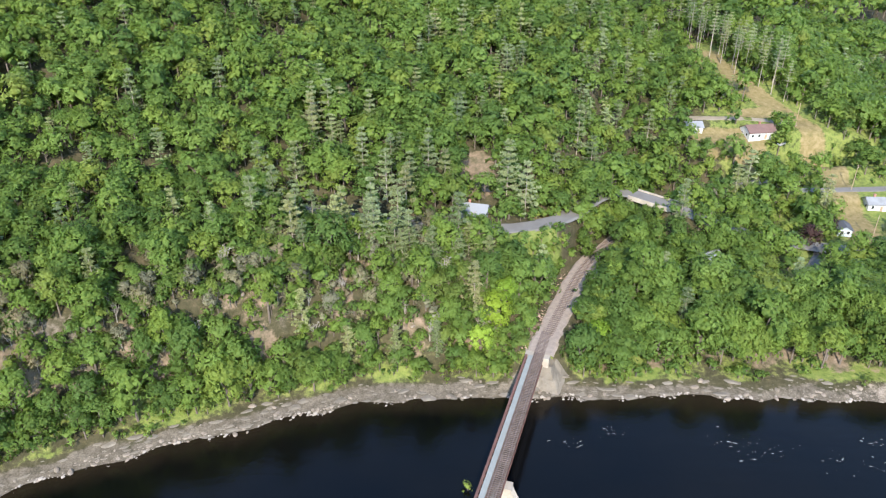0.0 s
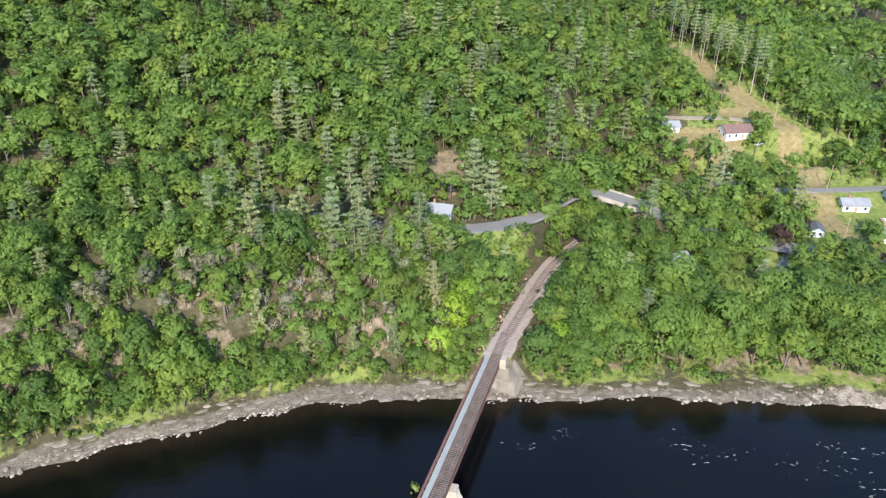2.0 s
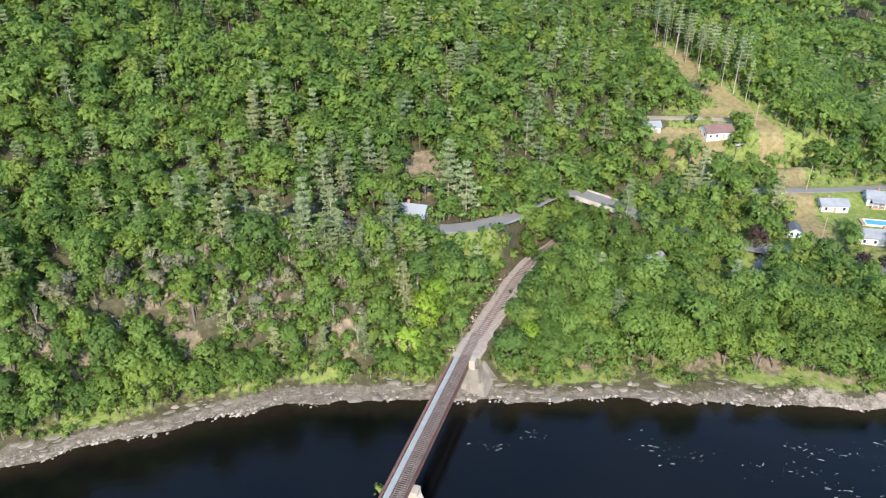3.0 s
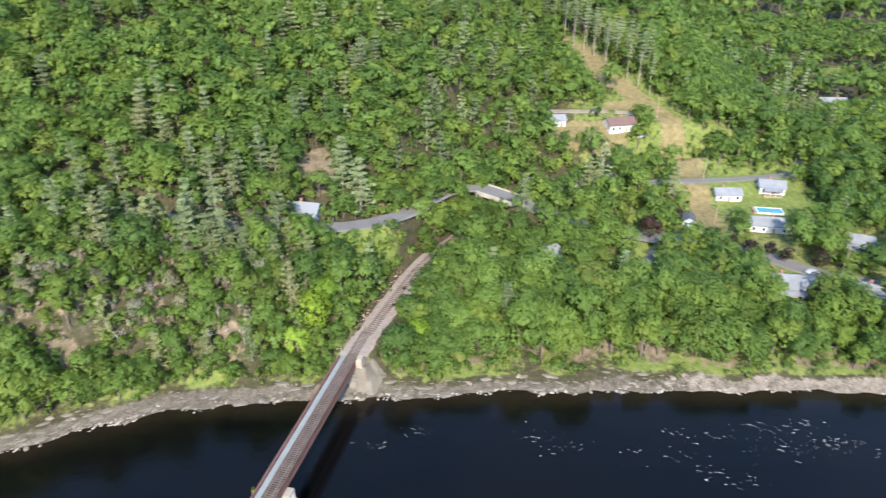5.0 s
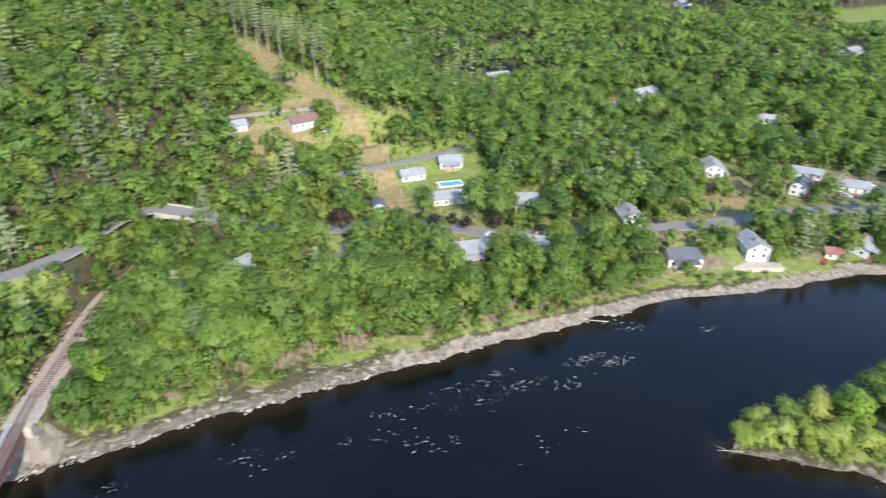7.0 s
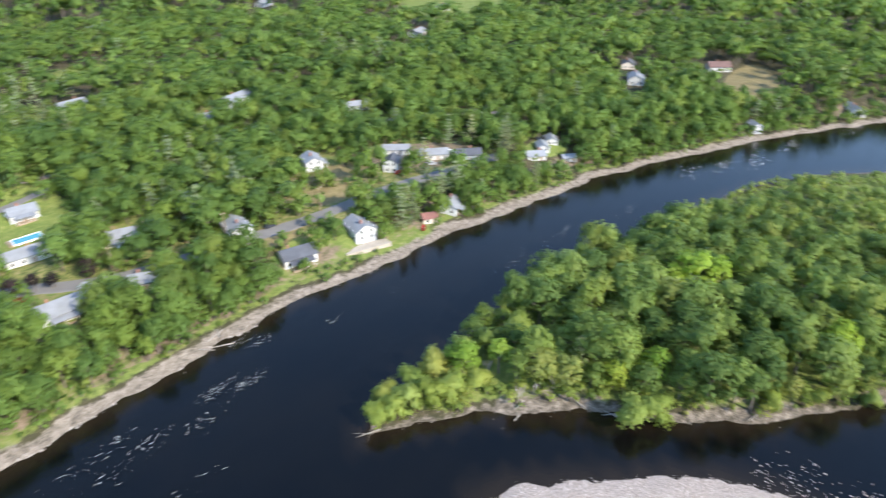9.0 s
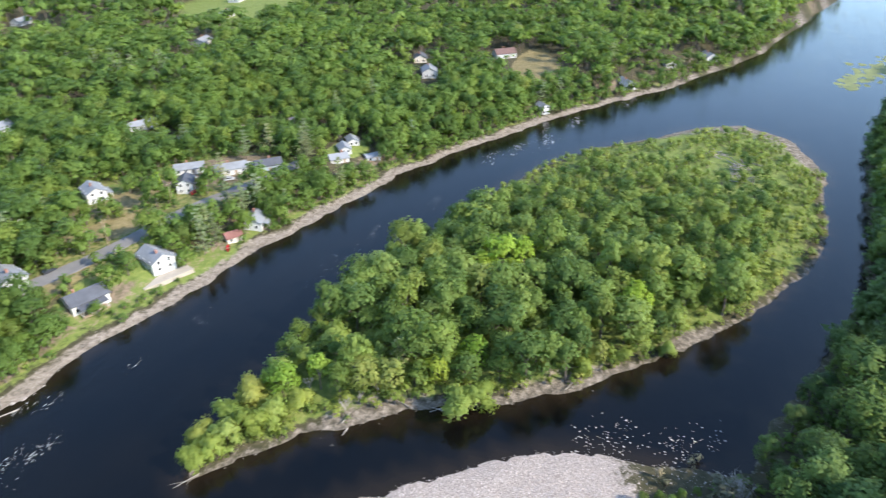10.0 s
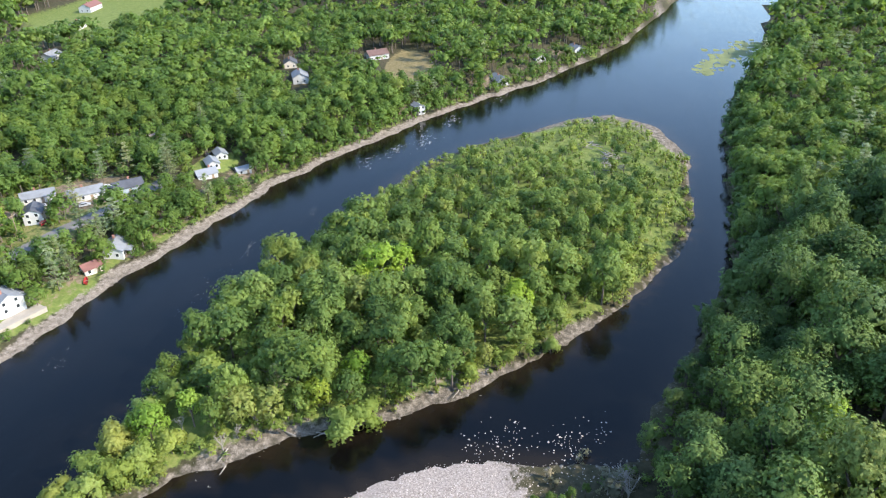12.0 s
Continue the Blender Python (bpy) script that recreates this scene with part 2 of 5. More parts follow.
bar_white = ramp(n, l, n3.outputs[0], [(0.32, (0.17, 0.138, 0.115)), (0.5, (0.31, 0.262, 0.228)), (0.66, (0.45, 0.39, 0.345))]).outputs[0]
c = mix(n, l, zone("bar"), c, bar_white)
l.new(c, b.inputs["Base Color"])
bump(n, l, b, math_node(n, l, "ADD", n2.outputs[0], math_node(n, l, "MULTIPLY", n3.outputs[0], 0.4)), 0.7, 0.5)


# ---------------------------------------------------------------- the lie of the land
NORTH_X = [-3000, -600, -300, -160, -103, -83, -59, -32, -2, 43, 89, 179, 207, 238, 281, 329, 368, 416, 478, 538, 640, 816, 1200, 4500]
NORTH_Y = [-3000, -420, -80, 66, 109, 121, 131, 143, 148, 150, 153, 151, 151, 143, 138, 125, 115, 92, 60, 17, -36, -86, -190, -1200]
SOUTH_X = [-3000, -600, -300, -160, -60, 60, 120, 150, 176, 187, 198, 205, 213, 217, 217.8, 218.5, 220, 224, 289, 323, 412, 475, 553, 627, 797, 1200, 4500]
SOUTH_Y = [-3400, -640, -270, -80, -45, -30, 20, 50, 58, 49, 38, 27, 15, 8.5, 0, -12, -22, -31, -56, -68, -79, -86, -105, -133, -171, -300, -1400]
ISLAND = [(176, 90), (196, 75), (207, 63), (221, 43), (228, 28), (236, 15), (251, 2), (266, -13), (289, -29), (326, -50), (362, -59), (423, -63),
          (465, -52), (481, -27), (468, -3), (448, 13), (432, 31), (413, 46), (393, 57), (370, 66), (345, 75), (331, 80), (300, 87), (270, 92), (230, 95), (200, 96), (182, 95)]
RAILWAY = [(17.5, 143, 10.5), (20.7, 155, 10.5), (25, 167, 10.5), (31, 183, 10.5), (36, 197, 10.5), (44, 212, 10.6), (55, 228, 10.7), (67, 243, 10.8), (92, 263, 11), (140, 286, 12),
           (200, 292, 12), (260, 275, 12), (308, 250, 11.5), (353, 218, 11), (395, 182, 11)]
HILL_ROAD = [(-60, 196, 33), (-15, 193, 29), (14, 198, 25.8), (33, 211, 24), (43, 229, 23), (52, 239, 22), (60.5, 239, 21.2)]
VILLAGE_ROAD = [(74.5, 227, 21), (88, 222, 17), (115, 221, 11), (146, 220, 9), (172, 196, 8.5), (210, 187, 8.5), (245, 177, 8.5), (282, 174, 8.5), (318, 162, 8.5), (345, 156, 8.5)]
LANE = [(106, 192, 8.2), (110, 203, 8.4), (120, 215, 9), (124, 224, 10)]
STRIP = [(118, 372), (126, 340), (136, 318), (146, 300), (149, 280), (146, 262), (143, 240), (141, 222)]
UPPER_ROAD = [(126, 255, 17), (143, 260, 15.5), (160, 265, 14), (179, 270, 13), (196, 276, 12.5)]
FARM_LANE = [(82, 306, 28.5), (98, 306, 28.8), (122, 307, 28.8), (142, 304, 27.5)]


def vnoise(x, y, scale, seed=0):
    """Smooth value noise, -1 to 1, over arrays."""
    x, y = np.asarray(x, float) / scale, np.asarray(y, float) / scale
    xi, yi = np.floor(x).astype(np.int64), np.floor(y).astype(np.int64)
    fx, fy = x - xi, y - yi
    fx, fy = fx * fx * (3 - 2 * fx), fy * fy * (3 - 2 * fy)

    def h(a, b):
        k = (a * 374761393 + b * 668265263 + seed * 974711) & 0x7FFFFFFF
        k = ((k ^ (k >> 13)) * 1274126177) & 0x7FFFFFFF
        return ((k ^ (k >> 16)) & 0xFFFF) / 32767.5 - 1

    top = h(xi, yi) * (1 - fx) + h(xi + 1, yi) * fx
    low = h(xi, yi + 1) * (1 - fx) + h(xi + 1, yi + 1) * fx
    return top * (1 - fy) + low * fy


def near_line(x, y, pts):
    """Distance to a polyline, and its height there (0 where it has none)."""
    best, height = np.full(np.shape(x), 1e9), np.zeros(np.shape(x))
    for p, q in zip(pts[:-1], pts[1:]):
        dx, dy = q[0] - p[0], q[1] - p[1]
        t = np.clip(((x - p[0]) * dx + (y - p[1]) * dy) / (dx * dx + dy * dy), 0, 1)
        d = np.hypot(x - p[0] - t * dx, y - p[1] - t * dy)
        if len(p) > 2:
            height = np.where(d < best, p[2] + t * (q[2] - p[2]), height)
        best = np.minimum(best, d)
    return best, height


def smooth(v, a, b):
    t = np.clip((v - a) / (b - a), 0, 1)
    return t * t * (3 - 2 * t)


def in_polygon(x, y, pts):
    inside = np.zeros(np.shape(x), bool)
    for p, q in zip(pts, pts[1:] + pts[:1]):
        if p[1] != q[1]:
            inside ^= ((p[1] > y) != (q[1] > y)) & (x < (q[0] - p[0]) * (y - p[1]) / (q[1] - p[1]) + p[0])
    return inside


def shores(x, y):
    """How far inland of the north bank, the south bank and the island's edge (minus: in the river)."""
    wob = 1.6 * vnoise(x, y, 9, 3) + 0.9 * vnoise(x, y, 4, 4)
    dn = near_line(x, y, list(zip(NORTH_X, NORTH_Y)))[0] * np.where(y > np.interp(x, NORTH_X, NORTH_Y), 1, -1) + wob
    ds = near_line(x, y, list(zip(SOUTH_X, SOUTH_Y)))[0] * np.where(y < np.interp(x, SOUTH_X, SOUTH_Y), 1, -1) + wob
    di = near_line(x, y, ISLAND + ISLAND[:1])[0] * np.where(in_polygon(x, y, ISLAND), 1, -1) + 0.8 * wob
    return dn, ds, di


def land(x, y):
    """Height of the ground, and the distances from the three shores."""
    x, y = np.asarray(x, float), np.asarray(y, float)
    dn, ds, di = shores(x, y)
    hill = np.interp(dn, [0, 4, 9, 13, 22, 40, 60, 90, 130, 190, 300, 600, 3000], [0, 1.0, 2.6, 7, 22, 27, 30, 40, 50, 62, 86, 130, 260])
    hill = hill * (1 + 0.33 * np.clip(-x / 100, 0, 1.2) * smooth(dn, 8, 30))
    shoulder = np.interp(dn, [0, 5, 12, 24, 34, 95, 112, 150, 190, 230, 300, 600, 3000], [0, 1.3, 2.6, 6.5, 8.5, 10, 13, 27.5, 37, 46, 56, 95, 220])
    valley = np.interp(dn, [0, 5, 12, 20, 28, 100, 250, 600, 1500, 4000], [0, 1.0, 2.3, 5, 7.6, 9.5, 12, 20, 55, 180])
    cut = np.interp(y, [140, 167, 212, 243, 300, 420], [18, 22, 38, 56, 75, 95])
    west = 1 - smooth(x, cut - 32, cut + 4)
    east = smooth(x, 150, 225)
    z = hill * west + (1 - west) * (shoulder * (1 - east) + valley * east)
    south = np.interp(ds, [0, 3, 12, 40, 90, 200, 500, 3000], [0, 1.2, 4.5, 9, 14, 26, 60, 200])
    bar = smooth(232 - x, 0, 12) * smooth(x, 60, 100)
    south = south * (1 - bar) + bar * np.interp(ds, [0, 4, 30, 60, 120], [0, 0.45, 0.9, 3, 8])
    isle = np.interp(di, [0, 3, 9, 25, 60], [0, 0.6, 1.6, 2.6, 3.2])
    z = np.where(dn > 0, z, np.where(ds > 0, south, np.where(di > 0, isle, 0)))
    wet = np.maximum(np.maximum(dn, ds), di)
    z = np.where(wet < 0, np.maximum(wet * 0.22, -3), z)
    rough = smooth(wet, 4, 30)
    z = z + rough * (0.9 * vnoise(x, y, 24, 7) + 0.35 * vnoise(x, y, 8, 8)) + smooth(wet, -1, 2) * 0.22 * vnoise(x, y, 3.3, 9)
    z = z + west * smooth(dn, 6, 12) * (1 - smooth(dn, 26, 40)) * 2.4 * vnoise(x, y, 10, 11)
    for line, core, edge in ((HILL_ROAD, 3.5, 9), (VILLAGE_ROAD, 4, 11), (LANE, 2.5, 6), (FARM_LANE, 3, 9), (UPPER_ROAD, 3, 10), (RAILWAY, 4.5, 9)):
        d, h = near_line(x, y, line)
        k = (1 - smooth(d, core, edge)) * smooth(dn, 3, 9)
        z = z * (1 - k) + (h - 0.12) * k
    return z, dn, ds, di


def ground_at(x, y):
    return float(land(np.array([x]), np.array([y]))[0][0])


OPEN = [  # open ground: x, y, half length, half width, turn, kind
    (109, 290, 17, 10, 0, "dry"), (116, 352, 9, 28, 10, "dry"), (130, 312, 16, 4, 0, "dry"),
    (172, 252, 20, 22, 15, "grass"), (157, 192, 14, 9, 0, "grass"), (112, 199, 8, 7, 0, "dry"), (262, 190, 22, 8, -22, "dry"), (280, 203, 20, 7, -25, "dry"),
    (3, 222, 7, 12, 0, "soil"), (25, 214, 4, 6, -30, "dry"), (65, 222, 5, 4, 50, "dry"), (223, 180, 16, 7, -10, "dry"), (320, 185, 26, 14, -35, "soil"), (330, 236, 34, 5, -35, "soil"),
    (530, 97, 46, 16, 14, "dry"), (640, 385, 95, 58, 20, "grass"), (520, 380, 30, 14, 0, "grass"), (300, 430, 26, 12, 10, "grass"), (246, 362, 16, 9, 0, "grass"),
    (480, 460, 40, 14, 15, "grass"), (230, -78, 10, 8, 0, "grass"), (300, 303, 16, 9, -20, "grass"), (365, 146, 14, 8, -15, "grass"), (525, 160, 18, 8, 10, "soil"),
    (21, 196, 12, 4.5, 35, "grass"), (157, 203, 13, 5, -18, "grass"), (-78, 152, 4, 1.8, 20, "soil"), (-62, 155, 5, 2.4, 15, "soil"), (-52, 159, 5, 2.6, 10, "soil"), (-33, 166, 3, 4.5, 0, "soil"), (-53, 151, 4, 2.4, 20, "soil"), (-100, 126, 3, 1.8, 35, "soil"),
    (262, 150, 14, 8, -15, "grass"), (232, 162, 20, 9, -15, "grass"), (-72, 272, 8, 7, 0, "soil"), (195, 222, 14, 9, 0, "grass"), (285, 215, 14, 9, -25, "grass"),
]


def openness(x, y, margin=0.0, kinds=None):
    v = np.zeros(np.shape(x))
    for ox, oy, a, b_, turn, kind in OPEN:
        if kinds and kind not in kinds:
            continue
        c, s = math.cos(radians(turn)), math.sin(radians(turn))
        u, w = (x - ox) * c + (y - oy) * s, -(x - ox) * s + (y - oy) * c
        v = np.maximum(v, 1 - smooth(np.hypot(u / (a + margin), w / (b_ + margin)), 0.8, 1.15))
    return v


def mesh_object(name, verts, faces, materials, parent=None, smooth_shade=False, face_mats=None, attrs=None, normals=None):
    me = bpy.data.meshes.new(name)
    verts, faces = np.asarray(verts, np.float32), np.asarray(faces, np.int32)
    k = faces.shape[1]
    me.vertices.add(len(verts))
    me.vertices.foreach_set("co", verts.ravel())
    me.loops.add(faces.size)
    me.loops.foreach_set("vertex_index", faces.ravel())
    me.polygons.add(len(faces))
    me.polygons.foreach_set("loop_start", np.arange(0, faces.size, k, dtype=np.int32))
    me.polygons.foreach_set("loop_total", np.full(len(faces), k, np.int32))
    for m_ in materials:
        me.materials.append(m_)
    if face_mats is not None:
        me.polygons.foreach_set("material_index", np.asarray(face_mats, np.int32))
    me.polygons.foreach_set("use_smooth", np.full(len(faces), smooth_shade))
    for key, values in (attrs or {}).items():
        me.attributes.new(key, "FLOAT", "POINT").data.foreach_set("value", np.asarray(values, np.float32))
    me.update(calc_edges=True)
    if normals is not None:
        me.polygons.foreach_set("use_smooth", np.full(len(faces), True))
        me.normals_split_custom_set_from_vertices(np.asarray(normals, np.float32))
    ob = new(name, me)
    ob.parent = parent
    return ob


def grid_lines(lo, hi, step, far):
    outer, v, s_ = [], hi, step
    while v < far:
        s_ *= 1.35
        v += s_
        outer.append(v)
    inner, v, s_ = [], lo, step
    while v > -far:
        s_ *= 1.35
        v -= s_
        inner.append(v)
    return np.array(inner[::-1] + list(np.arange(lo, hi + step / 2, step)) + outer)


gx, gy = grid_lines(-150, 520, 2.5, 4500), grid_lines(-110, 330, 2.5, 4500)
GX, GY = np.meshgrid(gx, gy)
GZ, gdn, gds, gdi = land(GX, GY)
gwest = 1 - smooth(GX, 10, 40)
beach = sum(np.exp(-((GX - bx_) ** 2 + (GY - by_) ** 2) / br_ ** 2) for bx_, by_, br_ in ((213, 58, 14), (240, 16, 14), (272, -14, 8), (470, -36, 40), (446, -58, 30), (475, -5, 24)))
cliff = gwest * smooth(gdn, 9, 13) * (1 - smooth(gdn, 27, 36))
z_rock = np.maximum(np.maximum((1 - smooth(gdn + 1.6 * vnoise(GX, GY, 6, 28) + 1.2 * (1 - gwest), 2.6, 7)) * smooth(gdn, -6, -2), 0.5 * cliff * smooth(vnoise(GX, GY, 6, 21), 0.0, 0.6)), (1 - smooth(gds, 1, 4)) * smooth(gds, -5, -2) * 0.42)
z_soil = np.maximum(openness(GX, GY, 0, ("soil",)), 0.75 * cliff * smooth(vnoise(GX, GY, 7, 22), -0.1, 0.6))
z_soil = np.maximum(z_soil, (1 - gwest) * smooth(gdn, 7, 10) * (1 - smooth(gdn, 17, 24)) * 0.75 * smooth(vnoise(GX, GY, 7, 23), -0.5, 0.3))
z_soil = np.maximum(z_soil, 0.42 * smooth(GX, 95, 120) * smooth(gdn, 6, 8) * (1 - smooth(gdn, 14, 22)))
z_grass = np.maximum(openness(GX, GY, 0, ("grass",)), (1 - gwest) * smooth(gdn, 4, 7) * (1 - smooth(gdn, 14, 20)) * 0.8 * smooth(vnoise(GX, GY, 8, 27), -0.3, 0.7))
z_grass = np.maximum(z_grass, 0.6 * smooth(GX, 90, 110) * (1 - smooth(GX, 335, 360)) * smooth(gdn, 20, 28) * (1 - smooth(gdn, 230, 250)))
z_grass = np.maximum(z_grass, smooth(gdi, 2, 5) * (0.75 + 0.25 * vnoise(GX, GY, 10, 24)))
z_grass = np.maximum(z_grass, gwest * smooth(gdn, 7, 10) * (1 - smooth(gdn, 12, 16)) * (0.45 + 0.3 * vnoise(GX, GY, 9, 29)))
z_grass = np.maximum(z_grass, (0.6 + 0.2 * (1 - gwest)) * smooth(gdn, 4, 6) * (1 - smooth(gdn, 14, 20)) * (1 - smooth(GX, 430, 480)) * (0.75 + 0.4 * vnoise(GX, GY, 7, 36)))
z_dry = np.maximum(openness(GX, GY, 0, ("dry",)), 1 - smooth(near_line(GX, GY, STRIP)[0], 3.5, 7.5))
z_dry = np.maximum(z_dry, 0.45 * smooth(GX, 135, 150) * (1 - smooth(GX, 320, 345)) * smooth(gdn, 18, 26) * (1 - smooth(gdn, 85, 105)))
muddy = np.exp(-((GX - 212.5) / 6.0) ** 2 - ((GY + 5.5) / 7.0) ** 2)
bar_zone = (1 - 0.6 * muddy) * (0.25 + 0.75 * smooth(GY, -13, -3)) * (1 - smooth(GX, 216, 220)) * smooth(GX, 80, 110) * smooth(gds, -3, 0.5) * (1 - smooth(gds, 30, 45))
z_rock = np.maximum(z_rock, 0.8 * (1 - smooth(gdi, 0.8 + 4.5 * beach, 2.2 + 6.5 * beach)) * smooth(gdi, -4, -1))
z_gravel = np.maximum(bar_zone, 0.47 * (1 - smooth(gdi, 1.2 + 9 * beach, 3.0 + 12 * beach)) * smooth(gdi, -4, -1))
z_gravel = np.maximum(z_gravel, 0.66 * smooth(GX, 95, 120) * (1 - smooth(gdn + 2.2 * vnoise(GX, GY, 9, 35), 3.6, 7.5)) * smooth(gdn, -4, -1))
idx = np.arange(GX.size).reshape(GX.shape)
quads = np.stack([idx[:-1, :-1], idx[:-1, 1:], idx[1:, 1:], idx[1:, :-1]], -1).reshape(-1, 4)
ground = mesh_object("ground", np.stack([GX, GY, GZ], -1).reshape(-1, 3), quads, [GROUND], None, True, None,
                     {"rock": z_rock.ravel(), "soil": z_soil.ravel(), "grass": z_grass.ravel(), "dry": z_dry.ravel(), "gravel": z_gravel.ravel(), "bar": bar_zone.ravel()})
tagged(ground, "wooded river valley ground with rocky shores, lawns and dry fields", "ground", kind="structure")
wx, wy = grid_lines(-150, 520, 5.0, 4500), grid_lines(-110, 170, 5.0, 4500)
WX, WY = np.meshgrid(wx, wy)
bed_z = land(WX, WY)[0]
wi = np.arange(WX.size).reshape(WX.shape)
river = mesh_object("water", np.stack([WX, WY, 0 * WX], -1).reshape(-1, 3), np.stack([wi[:-1, :-1], wi[:-1, 1:], wi[1:, 1:], wi[1:, :-1]], -1).reshape(-1, 4), [WATER], attrs={"shallow": smooth(bed_z, -1.5, -0.1).ravel()})
tagged(river, "dark rippled river water flowing round a wooded island", "river", kind="structure")


# ---------------------------------------------------------------- small building helpers
def part(name, bm, material, parent, label=""):
    me = bpy.data.meshes.new(name)
    bm.normal_update()
    bm.to_mesh(me)
    bm.free()
    me.materials.append(material)
    ob = new(name, me)
    ob.parent = parent
    if label:
        ob["label"] = label
    return ob


def thing(name, m, label, category, group="", kind=""):
    ob = new(name)
    ob.empty_display_size = 0.5
    ob.matrix_world = m
    return tagged(ob, label, category, group, kind)


def box(bm, x0, x1, y0, y1, z0, z1):
    v = [bm.verts.new(p) for p in ((x0, y0, z0), (x1, y0, z0), (x1, y1, z0), (x0, y1, z0), (x0, y0, z1), (x1, y0, z1), (x1, y1, z1), (x0, y1, z1))]
    for f in ((3, 2, 1, 0), (4, 5, 6, 7), (0, 1, 5, 4), (1, 2, 6, 5), (2, 3, 7, 6), (3, 0, 4, 7)):
        bm.faces.new([v[i] for i in f])


def boxes(*dims):
    bm = bmesh.new()
    for d in dims:
        box(bm, *d)
    return bm


def prism(bm, poly, y0, y1):
    """A polygon in the x-z plane, drawn out along y."""
    a = [bm.verts.new((x, y0, z)) for x, z in poly]
    b_ = [bm.verts.new((x, y1, z)) for x, z in poly]
    bm.faces.new(a)
    bm.faces.new(b_[::-1])
    for i in range(len(poly)):
        j = (i + 1) % len(poly)
        bm.faces.new((a[j], a[i], b_[i], b_[j]))


# ---------------------------------------------------------------- plants
def ico():
    t = (1 + 5 ** 0.5) / 2
    v = np.array([(-1, t, 0), (1, t, 0), (-1, -t, 0), (1, -t, 0), (0, -1, t), (0, 1, t), (0, -1, -t), (0, 1, -t), (t, 0, -1), (t, 0, 1), (-t, 0, -1), (-t, 0, 1)], float)
    f = [(0, 11, 5), (0, 5, 1), (0, 1, 7), (0, 7, 10), (0, 10, 11), (1, 5, 9), (5, 11, 4), (11, 10, 2), (10, 7, 6), (7, 1, 8),
         (3, 9, 4), (3, 4, 2), (3, 2, 6), (3, 6, 8), (3, 8, 9), (4, 9, 5), (2, 4, 11), (6, 2, 10), (8, 6, 7), (9, 8, 1)]
    return v / np.linalg.norm(v[0]), np.array(f)


ICO_V, ICO_F = ico()
OCT_V = np.array([(1, 0, 0), (-1, 0, 0), (0, 1, 0), (0, -1, 0), (0, 0, 1), (0, 0, -1)], float)
OCT_F = np.array([(0, 2, 4), (2, 1, 4), (1, 3, 4), (3, 0, 4), (2, 0, 5), (1, 2, 5), (3, 1, 5), (0, 3, 5)])


def unit(v):
    return v / np.maximum(np.linalg.norm(v, axis=-1, keepdims=True), 1e-6)


def leaf_tris(rng, p, nrm, size):
    """A ragged triangle of leaves at every place p, facing roughly nrm."""
    t = unit(np.cross(nrm, rng.normal(size=p.shape)))
    s_ = np.cross(nrm, t)
    out = []
    for k in range(3):
        a = 2.1 * k + rng.uniform(-0.5, 0.5, len(p))
        r = size * rng.uniform(0.55, 1.15, len(p))
        out.append(p + (np.cos(a) * r)[:, None] * t + (np.sin(a) * r)[:, None] * s_ + nrm * (rng.uniform(-0.25, 0.25, len(p)) * size)[:, None])
    v = np.stack(out, 1).reshape(-1, 3)
    return v, np.arange(len(v)).reshape(-1, 3)


def join(pieces):
    vs, fs, o = [], [], 0
    for v, f in pieces:
        vs.append(v)
        fs.append(np.asarray(f) + o)
        o += len(v)
    return np.concatenate(vs), np.concatenate(fs)


def tube(p0, p1, r0, r1, sides=5):
    p0, p1 = np.array(p0, float), np.array(p1, float)
    d = unit(p1 - p0)
    a = unit(np.cross(d, [0.3, 0.9, 0.1]))
    b_ = np.cross(d, a)
    ang = np.arange(sides) * 2 * np.pi / sides
    ring = np.cos(ang)[:, None] * a + np.sin(ang)[:, None] * b_
    v = np.concatenate([p0 + ring * r0, p1 + ring * r1])
    f = []
    for i in range(sides):
        j = (i + 1) % sides
        f += [(i, j, sides + j), (i, sides + j, sides + i)]
    return v, np.array(f)


